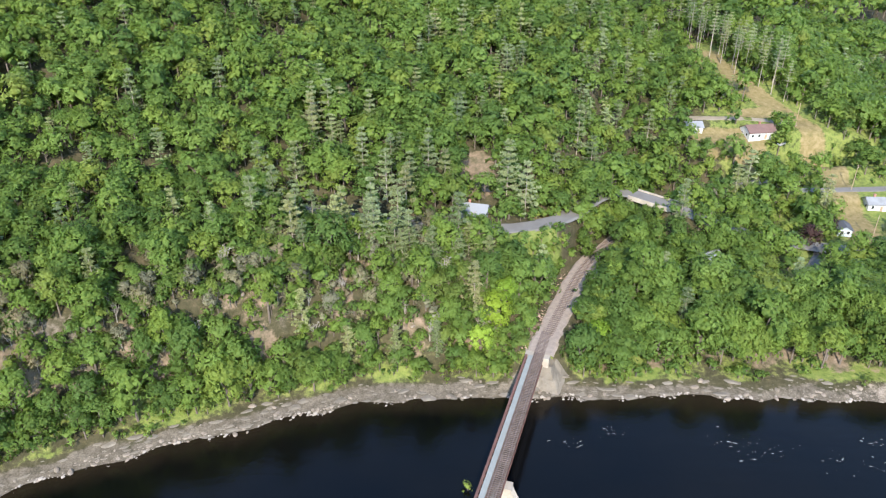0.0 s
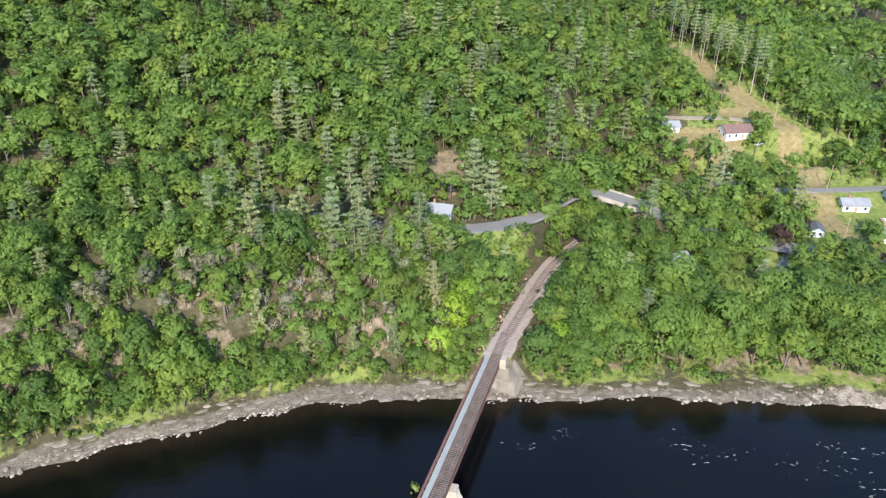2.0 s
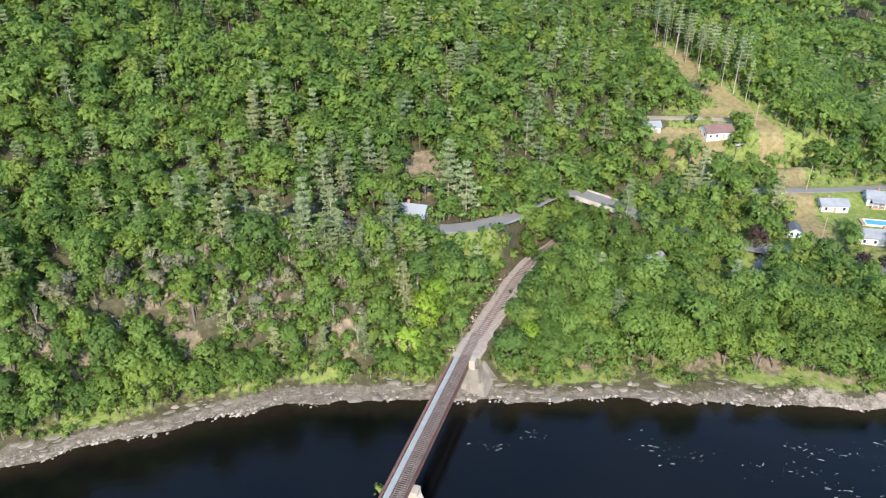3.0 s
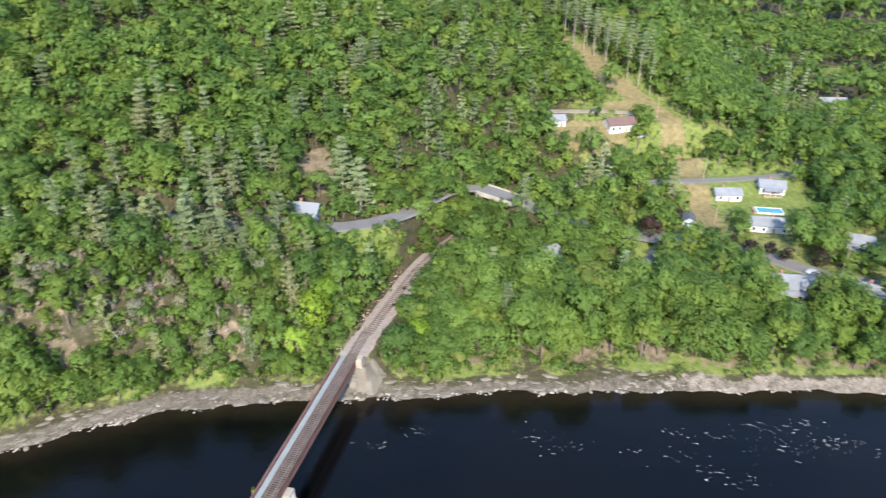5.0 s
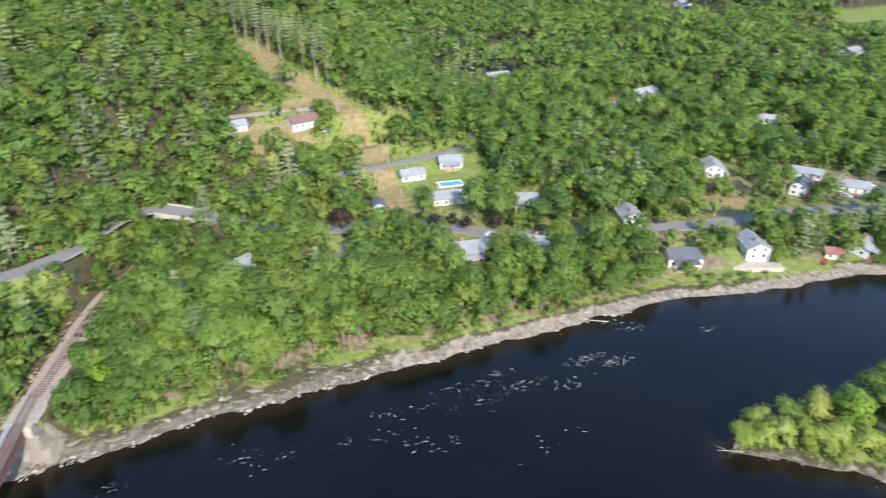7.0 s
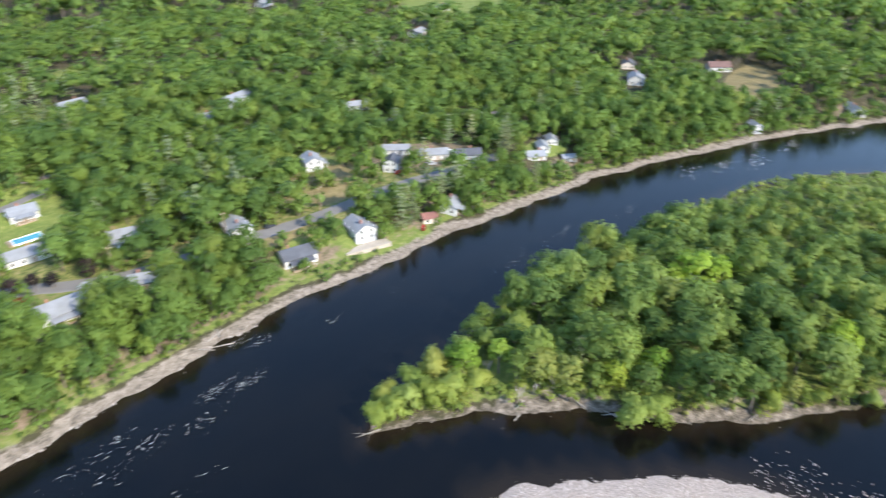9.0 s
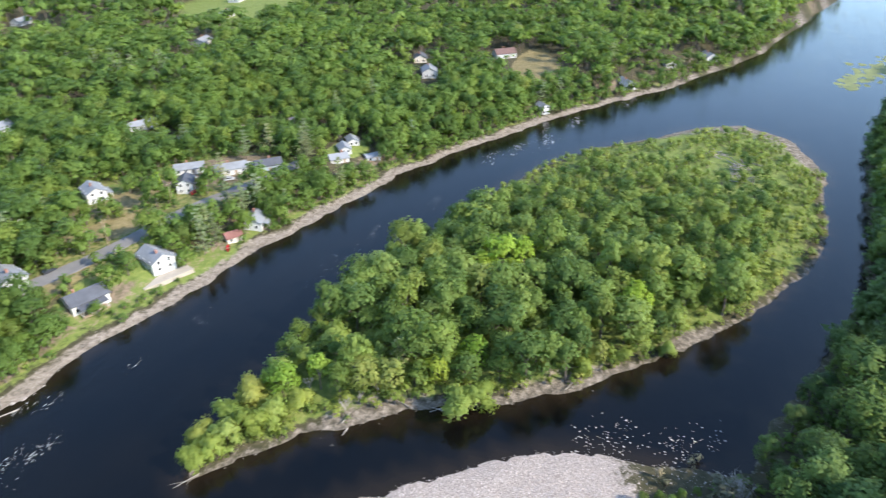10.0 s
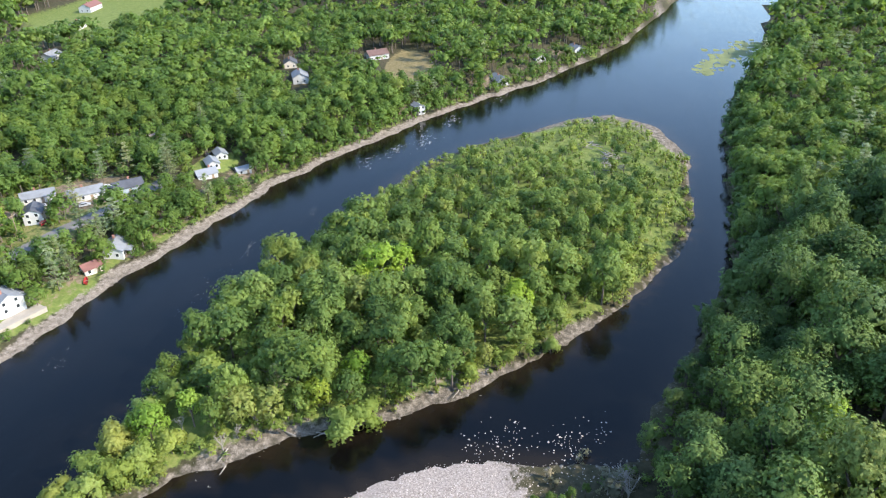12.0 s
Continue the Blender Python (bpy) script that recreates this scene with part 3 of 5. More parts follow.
def broadleaf(seed, lobes, leaves, spread=4.3, tall=4.0, height=13.0, size=0.62, droop=0.0, fine=True, scatter_by=0.38, puff=(0.24, 0.5)):
    """Crown (core lobes, leaf sprays) and trunk with limbs, foot at the origin."""
    rng = np.random.default_rng(seed)
    mid = np.array([0, 0, height - tall * 0.95])
    d = unit(rng.normal(size=(lobes * 3, 3)) + [0, 0, 0.25])
    d = d[d[:, 2] > -0.82][:lobes]
    c = d * [spread * 0.68, spread * 0.68, tall * 0.68] * rng.uniform(0.72, 1.1, (len(d), 1))
    c = np.concatenate([c, [[0, 0, tall * 0.2]]])
    r = spread * rng.uniform(*puff, len(c))
    r[-1] = spread * 0.6
    if fine:
        core = [(mid + ci + ICO_V * ri * 0.88 * rng.uniform(0.82, 1.1, (12, 1)) * [1, 1, 0.85], ICO_F) for ci, ri in zip(c, r)]
    else:
        core = [(mid + ci * 0.92 + OCT_V * ri * 0.7 * rng.uniform(0.8, 1.1, (6, 1)), OCT_F) for ci, ri in zip(c[::-2], r[::-2])]
    pick = rng.choice(len(c), leaves * 2, p=r ** 2 / (r ** 2).sum())
    out = unit(c + [0, 0, 0.6])
    n_ = unit(rng.normal(size=(leaves * 2, 3)) + 0.8 * out[pick] + [0, 0, 0.35])
    p = c[pick] + n_ * (r[pick] * (0.86 + 0.6 * rng.random(leaves * 2) ** 2))[:, None] * [1, 1, 0.9]
    gap = np.linalg.norm(p[:, None] - c[None], axis=2) / r[None]
    gap[np.arange(len(p)), pick] = 9
    keep = np.where(gap.min(1) > 0.8)[0][:leaves]
    p, n_ = p[keep], n_[keep]
    p[:, 2] -= droop * np.hypot(p[:, 0], p[:, 1]) ** 1.5 * 0.1
    soft = unit(0.85 * n_ + 0.32 * unit(p) + [0, 0, 0.2] + 0.2 * rng.normal(size=p.shape))
    lv = leaf_tris(rng, mid + p, unit(n_ + [0, 0, 0.45] + scatter_by * rng.normal(size=n_.shape)), size)
    wood = [tube((0, 0, -0.6), (0.1, 0, height * 0.45), 0.032 * height * 0.7, 0.2)]
    for ci in c[:4 if leaves > 400 else 0]:
        wood.append(tube((0.05, 0, height * rng.uniform(0.3, 0.42)), mid + ci * 0.8, 0.16, 0.06, 4))
    facing = np.concatenate([unit(v_ - mid - 0.45 * c_) for (v_, _), c_ in zip(core, c if fine else c[::-2])] + [np.repeat(soft, 3, 0)])
    spray = np.concatenate([np.zeros(sum(len(v_) for v_, _ in core)), np.ones(len(lv[0]))])
    return (*join(core + [lv]), facing, spray), join(wood)


def pine(seed, leaves, height=17.0, spread=3.4, low=0.34, boughs=True):
    """White pine: bare lower trunk, layered boughs with gaps, narrowing upward."""
    rng = np.random.default_rng(seed)
    tuft, wood = [], [tube((0, 0, -0.6), (0, 0, height * 0.97), 0.2, 0.03)]
    layers = 8
    per = max(2, leaves // (layers * 6))
    for i in range(layers):
        u = i / (layers - 1)
        z = height * (low + (0.96 - low) * u)
        reach = spread * (1.05 - 0.85 * u ** 1.2)
        turn = rng.uniform(0, 6.28)
        for k in range(6):
            a = turn + k * 1.05 + rng.uniform(-0.3, 0.3)
            rr = reach * rng.uniform(0.45, 1.2)
            if rng.random() < 0.18:
                continue
            s_ = rng.uniform(0.2, 1.0, per) * rr
            p = np.stack([np.cos(a) * s_, np.sin(a) * s_, z + s_ * 0.16 + rng.uniform(-0.22, 0.22, per)], -1)
            p[:, :2] += rng.normal(size=(per, 2)) * 0.3
            tuft.append(leaf_tris(rng, p, unit(np.array([0, 0, 1.0]) + 0.4 * rng.normal(size=p.shape)), 0.6 if boughs else 0.8))
            if boughs:
                wood.append(tube((0, 0, z), (np.cos(a) * rr * 0.8, np.sin(a) * rr * 0.8, z + rr * 0.1), 0.06, 0.02, 3))
    return join(tuft), join(wood)


def bare_tree(seed, height=9.0, spread=3.0):
    """A leafless tree: trunk, forked limbs, twigs."""
    rng = np.random.default_rng(seed)
    wood = [tube((0, 0, -0.5), (0.2, 0, height * 0.45), 0.26, 0.18)]
    for i in range(7):
        a, z = rng.uniform(0, 6.28), height * rng.uniform(0.2, 0.45)
        e = np.array([np.cos(a) * spread * rng.uniform(0.5, 1), np.sin(a) * spread * rng.uniform(0.5, 1), height * rng.uniform(0.65, 1)])
        s0 = np.array([0.1, 0, z])
        wood.append(tube(s0, e, 0.15, 0.05, 4))
        for k in range(9):
            p = s0 + (e - s0) * rng.uniform(0.35, 1)
            wood.append(tube(p, p + rng.normal(size=3) * [0.9, 0.9, 0.6] + [0, 0, 0.6], 0.065, 0.025, 3))
    return join(wood)


def forest(name, spots, crowns, woods, leaf_material, label, category):
    """All of spots (x, y, z, scale, rise, turn, which, tint) as one joined growth of that kind."""
    spots = np.asarray(spots, float)
    vs, fs, mats, tints, faces_to, sprays, o = [], [], [], [], [], [], 0
    for k in range(len(crowns)):
        s_ = spots[spots[:, 6].astype(int) == k]
        if not len(s_):
            continue
        for (v, f, *more), mi in ((crowns[k], 0), (woods[k], 1)):
            c, sn = np.cos(s_[:, 5])[:, None], np.sin(s_[:, 5])[:, None]
            sc = s_[:, 3][:, None]
            X = (v[None, :, 0] * c - v[None, :, 1] * sn) * sc + s_[:, 0][:, None]
            Y = (v[None, :, 0] * sn + v[None, :, 1] * c) * sc + s_[:, 1][:, None]
            Z = v[None, :, 2] * sc * s_[:, 4][:, None] + s_[:, 2][:, None]
            vs.append(np.stack([X, Y, Z], -1).reshape(-1, 3))
            fs.append((f[None] + (np.arange(len(s_)) * len(v))[:, None, None] + o).reshape(-1, 3))
            mats.append(np.full(len(s_) * len(f), mi))
            tints.append(np.repeat(s_[:, 7], len(v)))
            q = more[0] if more else np.zeros((len(v), 3))
            sprays.append(np.tile(more[1] if more else np.full(len(v), 1.0 - mi), len(s_)))
            faces_to.append(np.stack([q[None, :, 0] * c - q[None, :, 1] * sn, q[None, :, 0] * sn + q[None, :, 1] * c, np.repeat(q[None, :, 2], len(s_), 0)], -1).reshape(-1, 3))
            o += len(s_) * len(v)
    ob = mesh_object(name, np.concatenate(vs), np.concatenate(fs), [leaf_material, BARK], None, False, np.concatenate(mats), {"tint": np.concatenate(tints), "spray": np.concatenate(sprays)}, np.concatenate(faces_to))
    return tagged(ob, label, category, kind="stuff")


def single_tree(name, crown, wood, leaf_material, label, category, group, bark=None):
    root = thing(name, Matrix(), label, category, group)
    mesh_object("trunk", *wood, [bark or BARK], root)
    if crown is not None:
        more = crown[2:] or (None, np.ones(len(crown[0])))
        mesh_object("crown", crown[0], crown[1], [leaf_material], root, attrs={"spray": more[1]}, normals=more[0])
    return root


HOUSES = [  # x, y, turn, length, width, eaves height, roof, wall, porch
    (123, 296, 12, 12, 8, 3.0, ROOF_BROWN, WHITE, 0), (96, 298.5, 5, 7, 6, 3.0, ROOF_LIGHT, WHITE, 0), (2, 204, -12, 9.5, 7, 3.2, ROOF_LIGHT, BLUE_SIDING, 1),
    (80, 208, 30, 8, 6, 3.2, ROOF_GREY, BLUE_SIDING, 0), (136, 235, 80, 6, 4.6, 2.6, ROOF_DARK, BLUE_SIDING, 0), (157, 254, 0, 10, 6.2, 2.8, ROOF_GREY, WHITE, 0),
    (177, 260, -12, 9.5, 7, 2.9, ROOF_GREY, WHITE, 1), (163, 230, -8, 14, 7, 3.0, ROOF_GREY, WHITE, 0), (190, 218, -25, 9.5, 7, 3.2, ROOF_GREY, WHITE, 1),
    (154, 190, -8, 14, 9, 3.2, ROOF_GREY, WHITE, 1), (179, 187, -30, 9, 7, 3.0, ROOF_GREY, CREAM, 0), (219, 191, 75, 10, 8, 4.2, ROOF_GREY, WHITE, 0),
    (224, 166, -20, 12, 8, 3.4, ROOF_DARK, WHITE, 1), (251, 161, 70, 11, 8.5, 4.2, ROOF_GREY, WHITE, 1), (280, 215, 60, 10, 7.5, 4.3, ROOF_LIGHT, WHITE, 1),
    (292, 148.5, 20, 10, 7, 3.2, ROOF_GREY, WHITE, 1), (279, 150, -30, 6, 5, 2.6, ROOF_RED, CREAM, 0), (300, 186, 30, 8, 6.4, 4.6, ROOF_DARK, WHITE, 0),
    (316, 197, -50, 12, 6, 2.6, ROOF_GREY, WHITE, 0), (322, 180, -45, 13, 6.5, 2.8, ROOF_GREY, WHITE, 0), (331, 167, -45, 11, 7, 2.9, ROOF_DARK, BLUE_SIDING, 0),
    (372, 147, 40, 7, 5, 2.7, ROOF_GREY, WHITE, 0), (362, 146, 40, 7.5, 5.2, 2.6, ROOF_LIGHT, WHITE, 0), (354, 145, -45, 8.5, 5.8, 2.6, ROOF_LIGHT, WHITE, 0),
    (366, 134, -40, 6.5, 4.4, 2.4, ROOF_LIGHT, WHITE, 0), (316, 309, 10, 18, 9, 3.8, ROOF_LIGHT, WHITE, 0), (285, 296, -20, 9, 8, 3.4, ROOF_LIGHT, CREAM, 0),
    (352, 254, -30, 14, 6, 3.0, ROOF_LIGHT, WHITE, 0), (257, 371, 0, 14, 7, 3.0, ROOF_LIGHT, WHITE, 0), (365, 532, 0, 14, 8, 3.2, ROOF_GREY, WHITE, 0),
    (492, 155, 25, 13, 9, 3.6, ROOF_GREY, WHITE, 0), (519, 172, 25, 10, 8, 3.2, ROOF_DARK, CREAM, 0), (553, 125, -50, 14, 9, 3.6, ROOF_BROWN, WHITE, 0),
    (466, 77, 45, 7, 5, 4.4, ROOF_GREY, WHITE, 1), (529, 40, 35, 12, 8, 3.0, ROOF_LIGHT, WHITE, 0), (577, 20, 35, 8, 7, 3.4, ROOF_DARK, WHITE, 0),
    (612, -4, 35, 10, 8, 3.6, ROOF_GREY, WHITE, 0), (510, 337, 10, 14, 9, 3.4, ROOF_GREY, WHITE, 0), (511, 510, 10, 14, 9, 3.4, ROOF_GREY, WHITE, 0),
    (655, 407, 10, 22, 10, 4.0, ROOF_RED, WHITE, 0), (590, 374, 10, 12, 9, 3.4, ROOF_GREY, WHITE, 0),
]


def free_of(x, y, reach=0.0):
    """True where a tree may stand: off the open ground, roads, houses and the sight lines before the houses."""
    ok = openness(x, y, reach) < 0.35
    for line, half in ((RAILWAY[:6], 7.6), (RAILWAY[5:9], 6.0), (RAILWAY[8:], 5.0), (HILL_ROAD[:4], 4.4), (HILL_ROAD[3:], 1.2), (VILLAGE_ROAD, 6.0), (LANE, 4.5), (FARM_LANE, 5.0), (UPPER_ROAD, 5.5), (STRIP, 8.0)):
        ok &= near_line(x, y, line)[0] > half + reach
    for h in HOUSES:
        back = unit(np.array([80.0 - h[0], 0.0 - h[1]]))
        span = 40.0 if h[0] > 480 and h[1] > 60 else 18.0 if h[0] == 123 else 3.0 if h[0] in (80, 2) else 11.0 if h[1] > 100 else 6.0
        ok &= near_line(x, y, [(h[0], h[1]), (h[0] + back[0] * span, h[1] + back[1] * span)])[0] > max(h[3], h[4]) * 0.5 + 1.0 + reach
    return ok


def scatter(seed, x0, x1, y0, y1, step):
    """Places on a jittered, staggered grid."""
    rng = np.random.default_rng(seed)
    X, Y = np.meshgrid(np.arange(x0, x1, step), np.arange(y0, y1, step * 0.88))
    X = X + (np.arange(X.shape[0]) % 2)[:, None] * step * 0.5
    X, Y = X + rng.uniform(-0.36, 0.36, X.shape) * step, Y + rng.uniform(-0.36, 0.36, Y.shape) * step
    return X.ravel(), Y.ravel(), rng


def sector(x, y):
    """Ground that the flight looks over, with a margin."""
    a = np.degrees(np.arctan2(x - 45, y + 30))
    return (a > -46) & (a < 122)


BIG = [broadleaf(10 + i, lobes * 2, 680, wide * 1.08, tall, high, 0.54, 0, False, 0.38, (0.18, 0.36)) for i, (lobes, wide, tall, high) in enumerate([(13, 4.6, 4.8, 11.0), (12, 3.8, 5.6, 12.8), (14, 4.9, 4.6, 10.6), (11, 3.4, 5.8, 13.2), (15, 4.4, 5.0, 11.6), (12, 4.0, 5.2, 12.0), (13, 4.7, 4.3, 9.8)])]
NEAR = [broadleaf(20 + i, 18, 430, 4.9, 4.9, 11.4, 0.64, 0, False, 0.38, (0.18, 0.38)) for i in range(6)]
BANK = [broadleaf(40 + i, 30, 1350, wide, tall, high, 0.33, 0, False, 0.38, (0.17, 0.33)) for i, (wide, tall, high) in enumerate([(5.0, 4.8, 11.0), (4.4, 5.4, 12.4), (5.3, 4.6, 10.4), (3.9, 5.4, 12.8), (4.8, 5.0, 11.4)])]
MIDDLE = [broadleaf(30 + i, 12, 185, 4.7, 4.7, 11.4, 0.84, 0, False, 0.38, (0.2, 0.42)) for i in range(6)]
SMALL = [broadleaf(50 + i, 7, 50, 4.6, 4.4, 11.4, 1.2, 0, False) for i in range(5)]
TINY = [broadleaf(70 + i, 5, 24, 4.9, 4.2, 11.0, 1.6, 0, False) for i in range(4)]
BUSH = [broadleaf(86 + i, 4, 26, 2.3, 2.1, 3.4, 0.8, 0, False) for i in range(4)]
SHRUB = [broadleaf(90 + i, 4, 40, 1.7, 1.5, 2.6, 0.42, 0, False) for i in range(4)]
WILLOW = [broadleaf(100 + i, 14, 520, 4.2, 3.6, 7.2, 0.5, 0.45) for i in range(3)]
PINES = [pine(110 + i, 1100, 16.5, 4.7, 0.18) for i in range(4)]
TALL_PINES = [pine(116 + i, 330, 24.0, 3.2, 0.5) for i in range(3)]
FAR_PINES = [pine(120 + i, 220, 15.0, 3.6, 0.25, False) for i in range(3)]
BARE = [bare_tree(130 + i) for i in range(4)]


def plant(roots, spots, rng):
    for x, y, z, s_, rise, turn in spots:
        m = Matrix.Translation((x, y, z - 0.1)) @ Matrix.Rotation(turn, 4, "Z") @ Matrix.Diagonal((s_, s_, s_ * rise, 1))
        copy_thing(roots[rng.integers(len(roots))], m)


def drop(roots):
    for r in roots:
        for o in (*r.children_recursive, r):
            bpy.data.objects.remove(o)


def stand(seed, name, region, step, low, high, label, group, x0, x1, y0, y1):
    """Trees that stand as things of their own over a region."""
    x, y, rng = scatter(seed, x0, x1, y0, y1, step)
    z, dn, ds, di = land(x, y)
    ok = region(x, y, dn, ds, di) & free_of(x, y)
    for sx, sy, big in SPECIAL:
        ok &= np.hypot(x - sx, y - sy) > (4.6 if big < 1.2 else 5.6 * big)
    x, y, z = x[ok], y[ok], z[ok]
    # bank trees get the leaf colour that carries their shade
    roots = [single_tree(name, c_, w_, {"island_tree": LEAF_ISLAND, "bank_tree": LEAF_BANK_SHADE}.get(name, LEAF), label, "tree", group) for c_, w_ in (BANK if name == "bank_tree" else BIG)]
    grade = np.interp(ds[ok], [1, 8, 20, 40], [0.42, 0.66, 1.0, 1.15]) if name == "bank_tree" else np.where((x > 20) & (y > 100), np.where(x > 125, 0.95, 1.2), 1.0)
    plant(roots, list(zip(x, y, z, grade * (low + (high - low) * rng.random(len(x)) ** 1.3), rng.uniform(0.78, 1.3, len(x)), rng.uniform(0, 6.28, len(x)))), rng)
    drop(roots)
    COUNT[name] = len(x)


def row_of(name, spots, models, leaf, wood, label, category, group):
    """Named trees at given places: x, y, scale."""
    rng = np.random.default_rng(len(spots) + 7)
    roots = [single_tree(name, c_, w_, leaf, label, category, group, wood) for c_, w_ in models]
    plant(roots, [(x, y, ground_at(x, y), s_, rng.uniform(0.92, 1.1), rng.uniform(0, 6.28)) for x, y, s_ in spots], rng)
    drop(roots)


COUNT = {}
HILL_PINES = [(-52, 225, 1.0), (-56, 186, 1.05), (-37, 179, 0.95), (-33, 193, 1.0), (-25, 202, 1.05), (-16, 178, 1.0), (-9, 173, 0.9), (-2, 184, 1.1), (3, 168, 0.95), (13, 214, 1.15), (19, 210, 1.2), (35, 222, 1.2),
              (73, 221, 0.95), (109, 261, 1.15), (103, 256, 1.0), (133, 246, 1.1), (-105, 212, 0.95), (14, 277, 1.0), (40, 250, 1.1), (-34, 214, 0.9), (-25, 216, 0.95), (-92, 147, 0.9), (45, 246, 1.0), (74, 285, 1.0),
              (-43, 156, 0.85), (-31, 155, 0.75), (-18, 156, 0.75), (-7, 158, 0.75), (23, 186, 0.95), (60, 188, 0.95), (63, 172, 0.9), (-20, 187, 1.0), (-12, 190, 0.95), (-44, 190, 0.95), (-28, 183, 0.9), (7, 178, 0.9)]
pine_rng = random.Random(21)
HILL_PINES += [(pine_rng.uniform(-62, 10), pine_rng.uniform(172, 236), pine_rng.uniform(0.7, 1.1)) for _ in range(44)] + [(pine_rng.uniform(-160, 80), pine_rng.uniform(230, 330), pine_rng.uniform(0.7, 1.05)) for _ in range(16)]
HILL_PINES = [p for p in HILL_PINES if math.hypot(p[0] - 2, p[1] - 206) > 9 and near_line(np.array([p[0]]), np.array([p[1]]), HILL_ROAD)[0][0] > 5.0 and not (-6 < p[0] < 12 and 186 < p[1] < 236)] + [(13, 214, 1.15)]
DRY_TREES = [(x_, float(np.interp(x_, NORTH_X, NORTH_Y)) + pine_rng.uniform(19, 42), pine_rng.uniform(0.4, 0.75)) for x_ in (pine_rng.uniform(-115, 12) for _ in range(46))]
VILLAGE_PINES = [(314, 179, 0.80), (293, 161, 0.87), (300, 152, 0.94), (291, 153, 1.01), (271, 150, 0.80), (265, 148, 0.87), (346, 158, 0.94), (339, 152, 1.01), (335, 181, 0.80), (345, 175, 0.9), (226, 58, 0.8), (331, 210, 0.9), (352, 160, 1.0)]
EDGE_PINES = [(103 + 2.35 * i + (i * 7 % 5) * 0.9, 388 - 4.2 * i + (i * 5 % 7) * 0.6, 0.85 + 0.05 * (i % 4)) for i in range(17)] + [(112 + 2.5 * i, 390 - 4.4 * i + (i * 3 % 5), 0.95) for i in range(14)]
BRIGHT = [(281, 46, 1.5), (286, 40, 1.25), (277, 51, 1.2), (271, 2, 1.3), (236, 40, 0.95), (227, 48, 0.9), (9, 166, 1.05), (5, 160, 0.95), (12, 172, 0.9), (38, 165, 0.9), (208, 84, 1.0), (214, 76, 0.95), (230, -72, 1.1), (290, 192, 0.8)]
WILLOWS = [(219, 38, 1.25), (223, 35, 1.15), (180, 91, 0.9), (184, 89, 0.95), (189, 88, 1.0), (194, 84, 1.0), (199, 81, 0.95), (187, 94, 0.95), (195, 91, 1.1), (203, 90, 1.15), (205, 77, 0.9), (212, 88, 1.15), (221, 84, 1.2), (230, 80, 1.2), (245, 12, 0.8), (262, -9, 0.7), (255, 2, 0.6)]
PURPLE = [(118, 221, 0.78), (144, 214, 0.55), (149.5, 211.5, 0.58), (155, 209, 0.56), (160, 207, 0.52), (170, 204, 0.64), (132, 236, 0.5)]
dead_rng = random.Random(4)
SLOPE_DEAD = [(x_, float(np.interp(x_, NORTH_X, NORTH_Y)) + dead_rng.uniform(11, 34), dead_rng.uniform(0.5, 0.95)) for x_ in (dead_rng.uniform(-112, 5) for _ in range(34))]
DEAD = SLOPE_DEAD + [(215, 218, 1.2), (219, 216, 1.1), (252, 238, 1.1), (239, 210, 1.1), (200, 164, 0.8), (209, 66, 0.6), (213, 64, 0.55), (218, 61, 0.65), (212, 78, 0.6), (267, 33, 0.8), (290, 14, 0.8), (241, 32, 0.6), (212, -25, 0.95), (210, -29, 0.9), (213.5, -28, 0.85),
        (369, -98, 1.3), (-68, 147, 0.7), (-75, 145, 0.7), (40, 188, 0.9), (3, 187, 0.8), (104, 168, 0.6), (60, 194, 0.9), (1, 193, 0.8), (-97, 127, 0.6)]
GARDEN = [(199, 228, 1.0), (192, 232, 0.85), (204, 233, 1.0), (178, 222, 0.85), (231, 162, 0.85), (240, 163, 0.8), (263, 169, 0.9), (288, 204, 0.75), (297, 206, 0.75), (262, 158, 0.85), (348, 166, 1.0), (356, 172, 0.9), (175, 150, 0.45), (180, 297, 1.1), (221, 155, 0.6), (299, 150, 0.8), (306, 152, 0.85), (312, 148, 0.8), (258, 163, 0.8), (134, 294, 0.6), (104, 284, 0.5), (255, 145, 0.72), (297, 137, 0.78), (299, 193, 0.84), (284, 130, 0.90), (315, 132, 0.72), (323, 125, 0.78), (340, 123, 0.84), (360, 171, 0.90), (367, 168, 0.72), (323, 145, 0.78), (327, 121, 0.84)]
def ashore(trees, inland):
    """The same trees, none nearer to the north bank's waterline than that."""
    return [(x_, max(y_, float(np.interp(x_, NORTH_X, NORTH_Y)) + inland), s_) if y_ > 100 else (x_, y_, s_) for x_, y_, s_ in trees]


GARDEN, VILLAGE_PINES = ashore(GARDEN, 11), ashore(VILLAGE_PINES, 12)
SPECIAL = HILL_PINES + DRY_TREES + VILLAGE_PINES + BRIGHT + WILLOWS + PURPLE
row_of("pine_tree", HILL_PINES, PINES, NEEDLE, PALE_BARK, "grey-green white pine with layered boughs on the slope", "pine tree", "pines on the hillside")
row_of("pine_tree", VILLAGE_PINES, PINES, NEEDLE, BARK, "grey-green conifer among the riverside houses", "pine tree", "pines by the houses")
row_of("pine_tree", EDGE_PINES, TALL_PINES, NEEDLE, PALE_BARK, "tall pine with a long bare trunk at the clearing's edge", "pine tree", "pines along the clearing")
row_of("maple_tree", BRIGHT, BIG, LEAF_BRIGHT, BARK, "fresh yellow-green broadleaf tree standing out from darker ones", "tree", "bright green trees")
row_of("willow_tree", WILLOWS, WILLOW, LEAF_WILLOW, BARK, "pale green willow leaning over the water", "willow", "willows on the island")
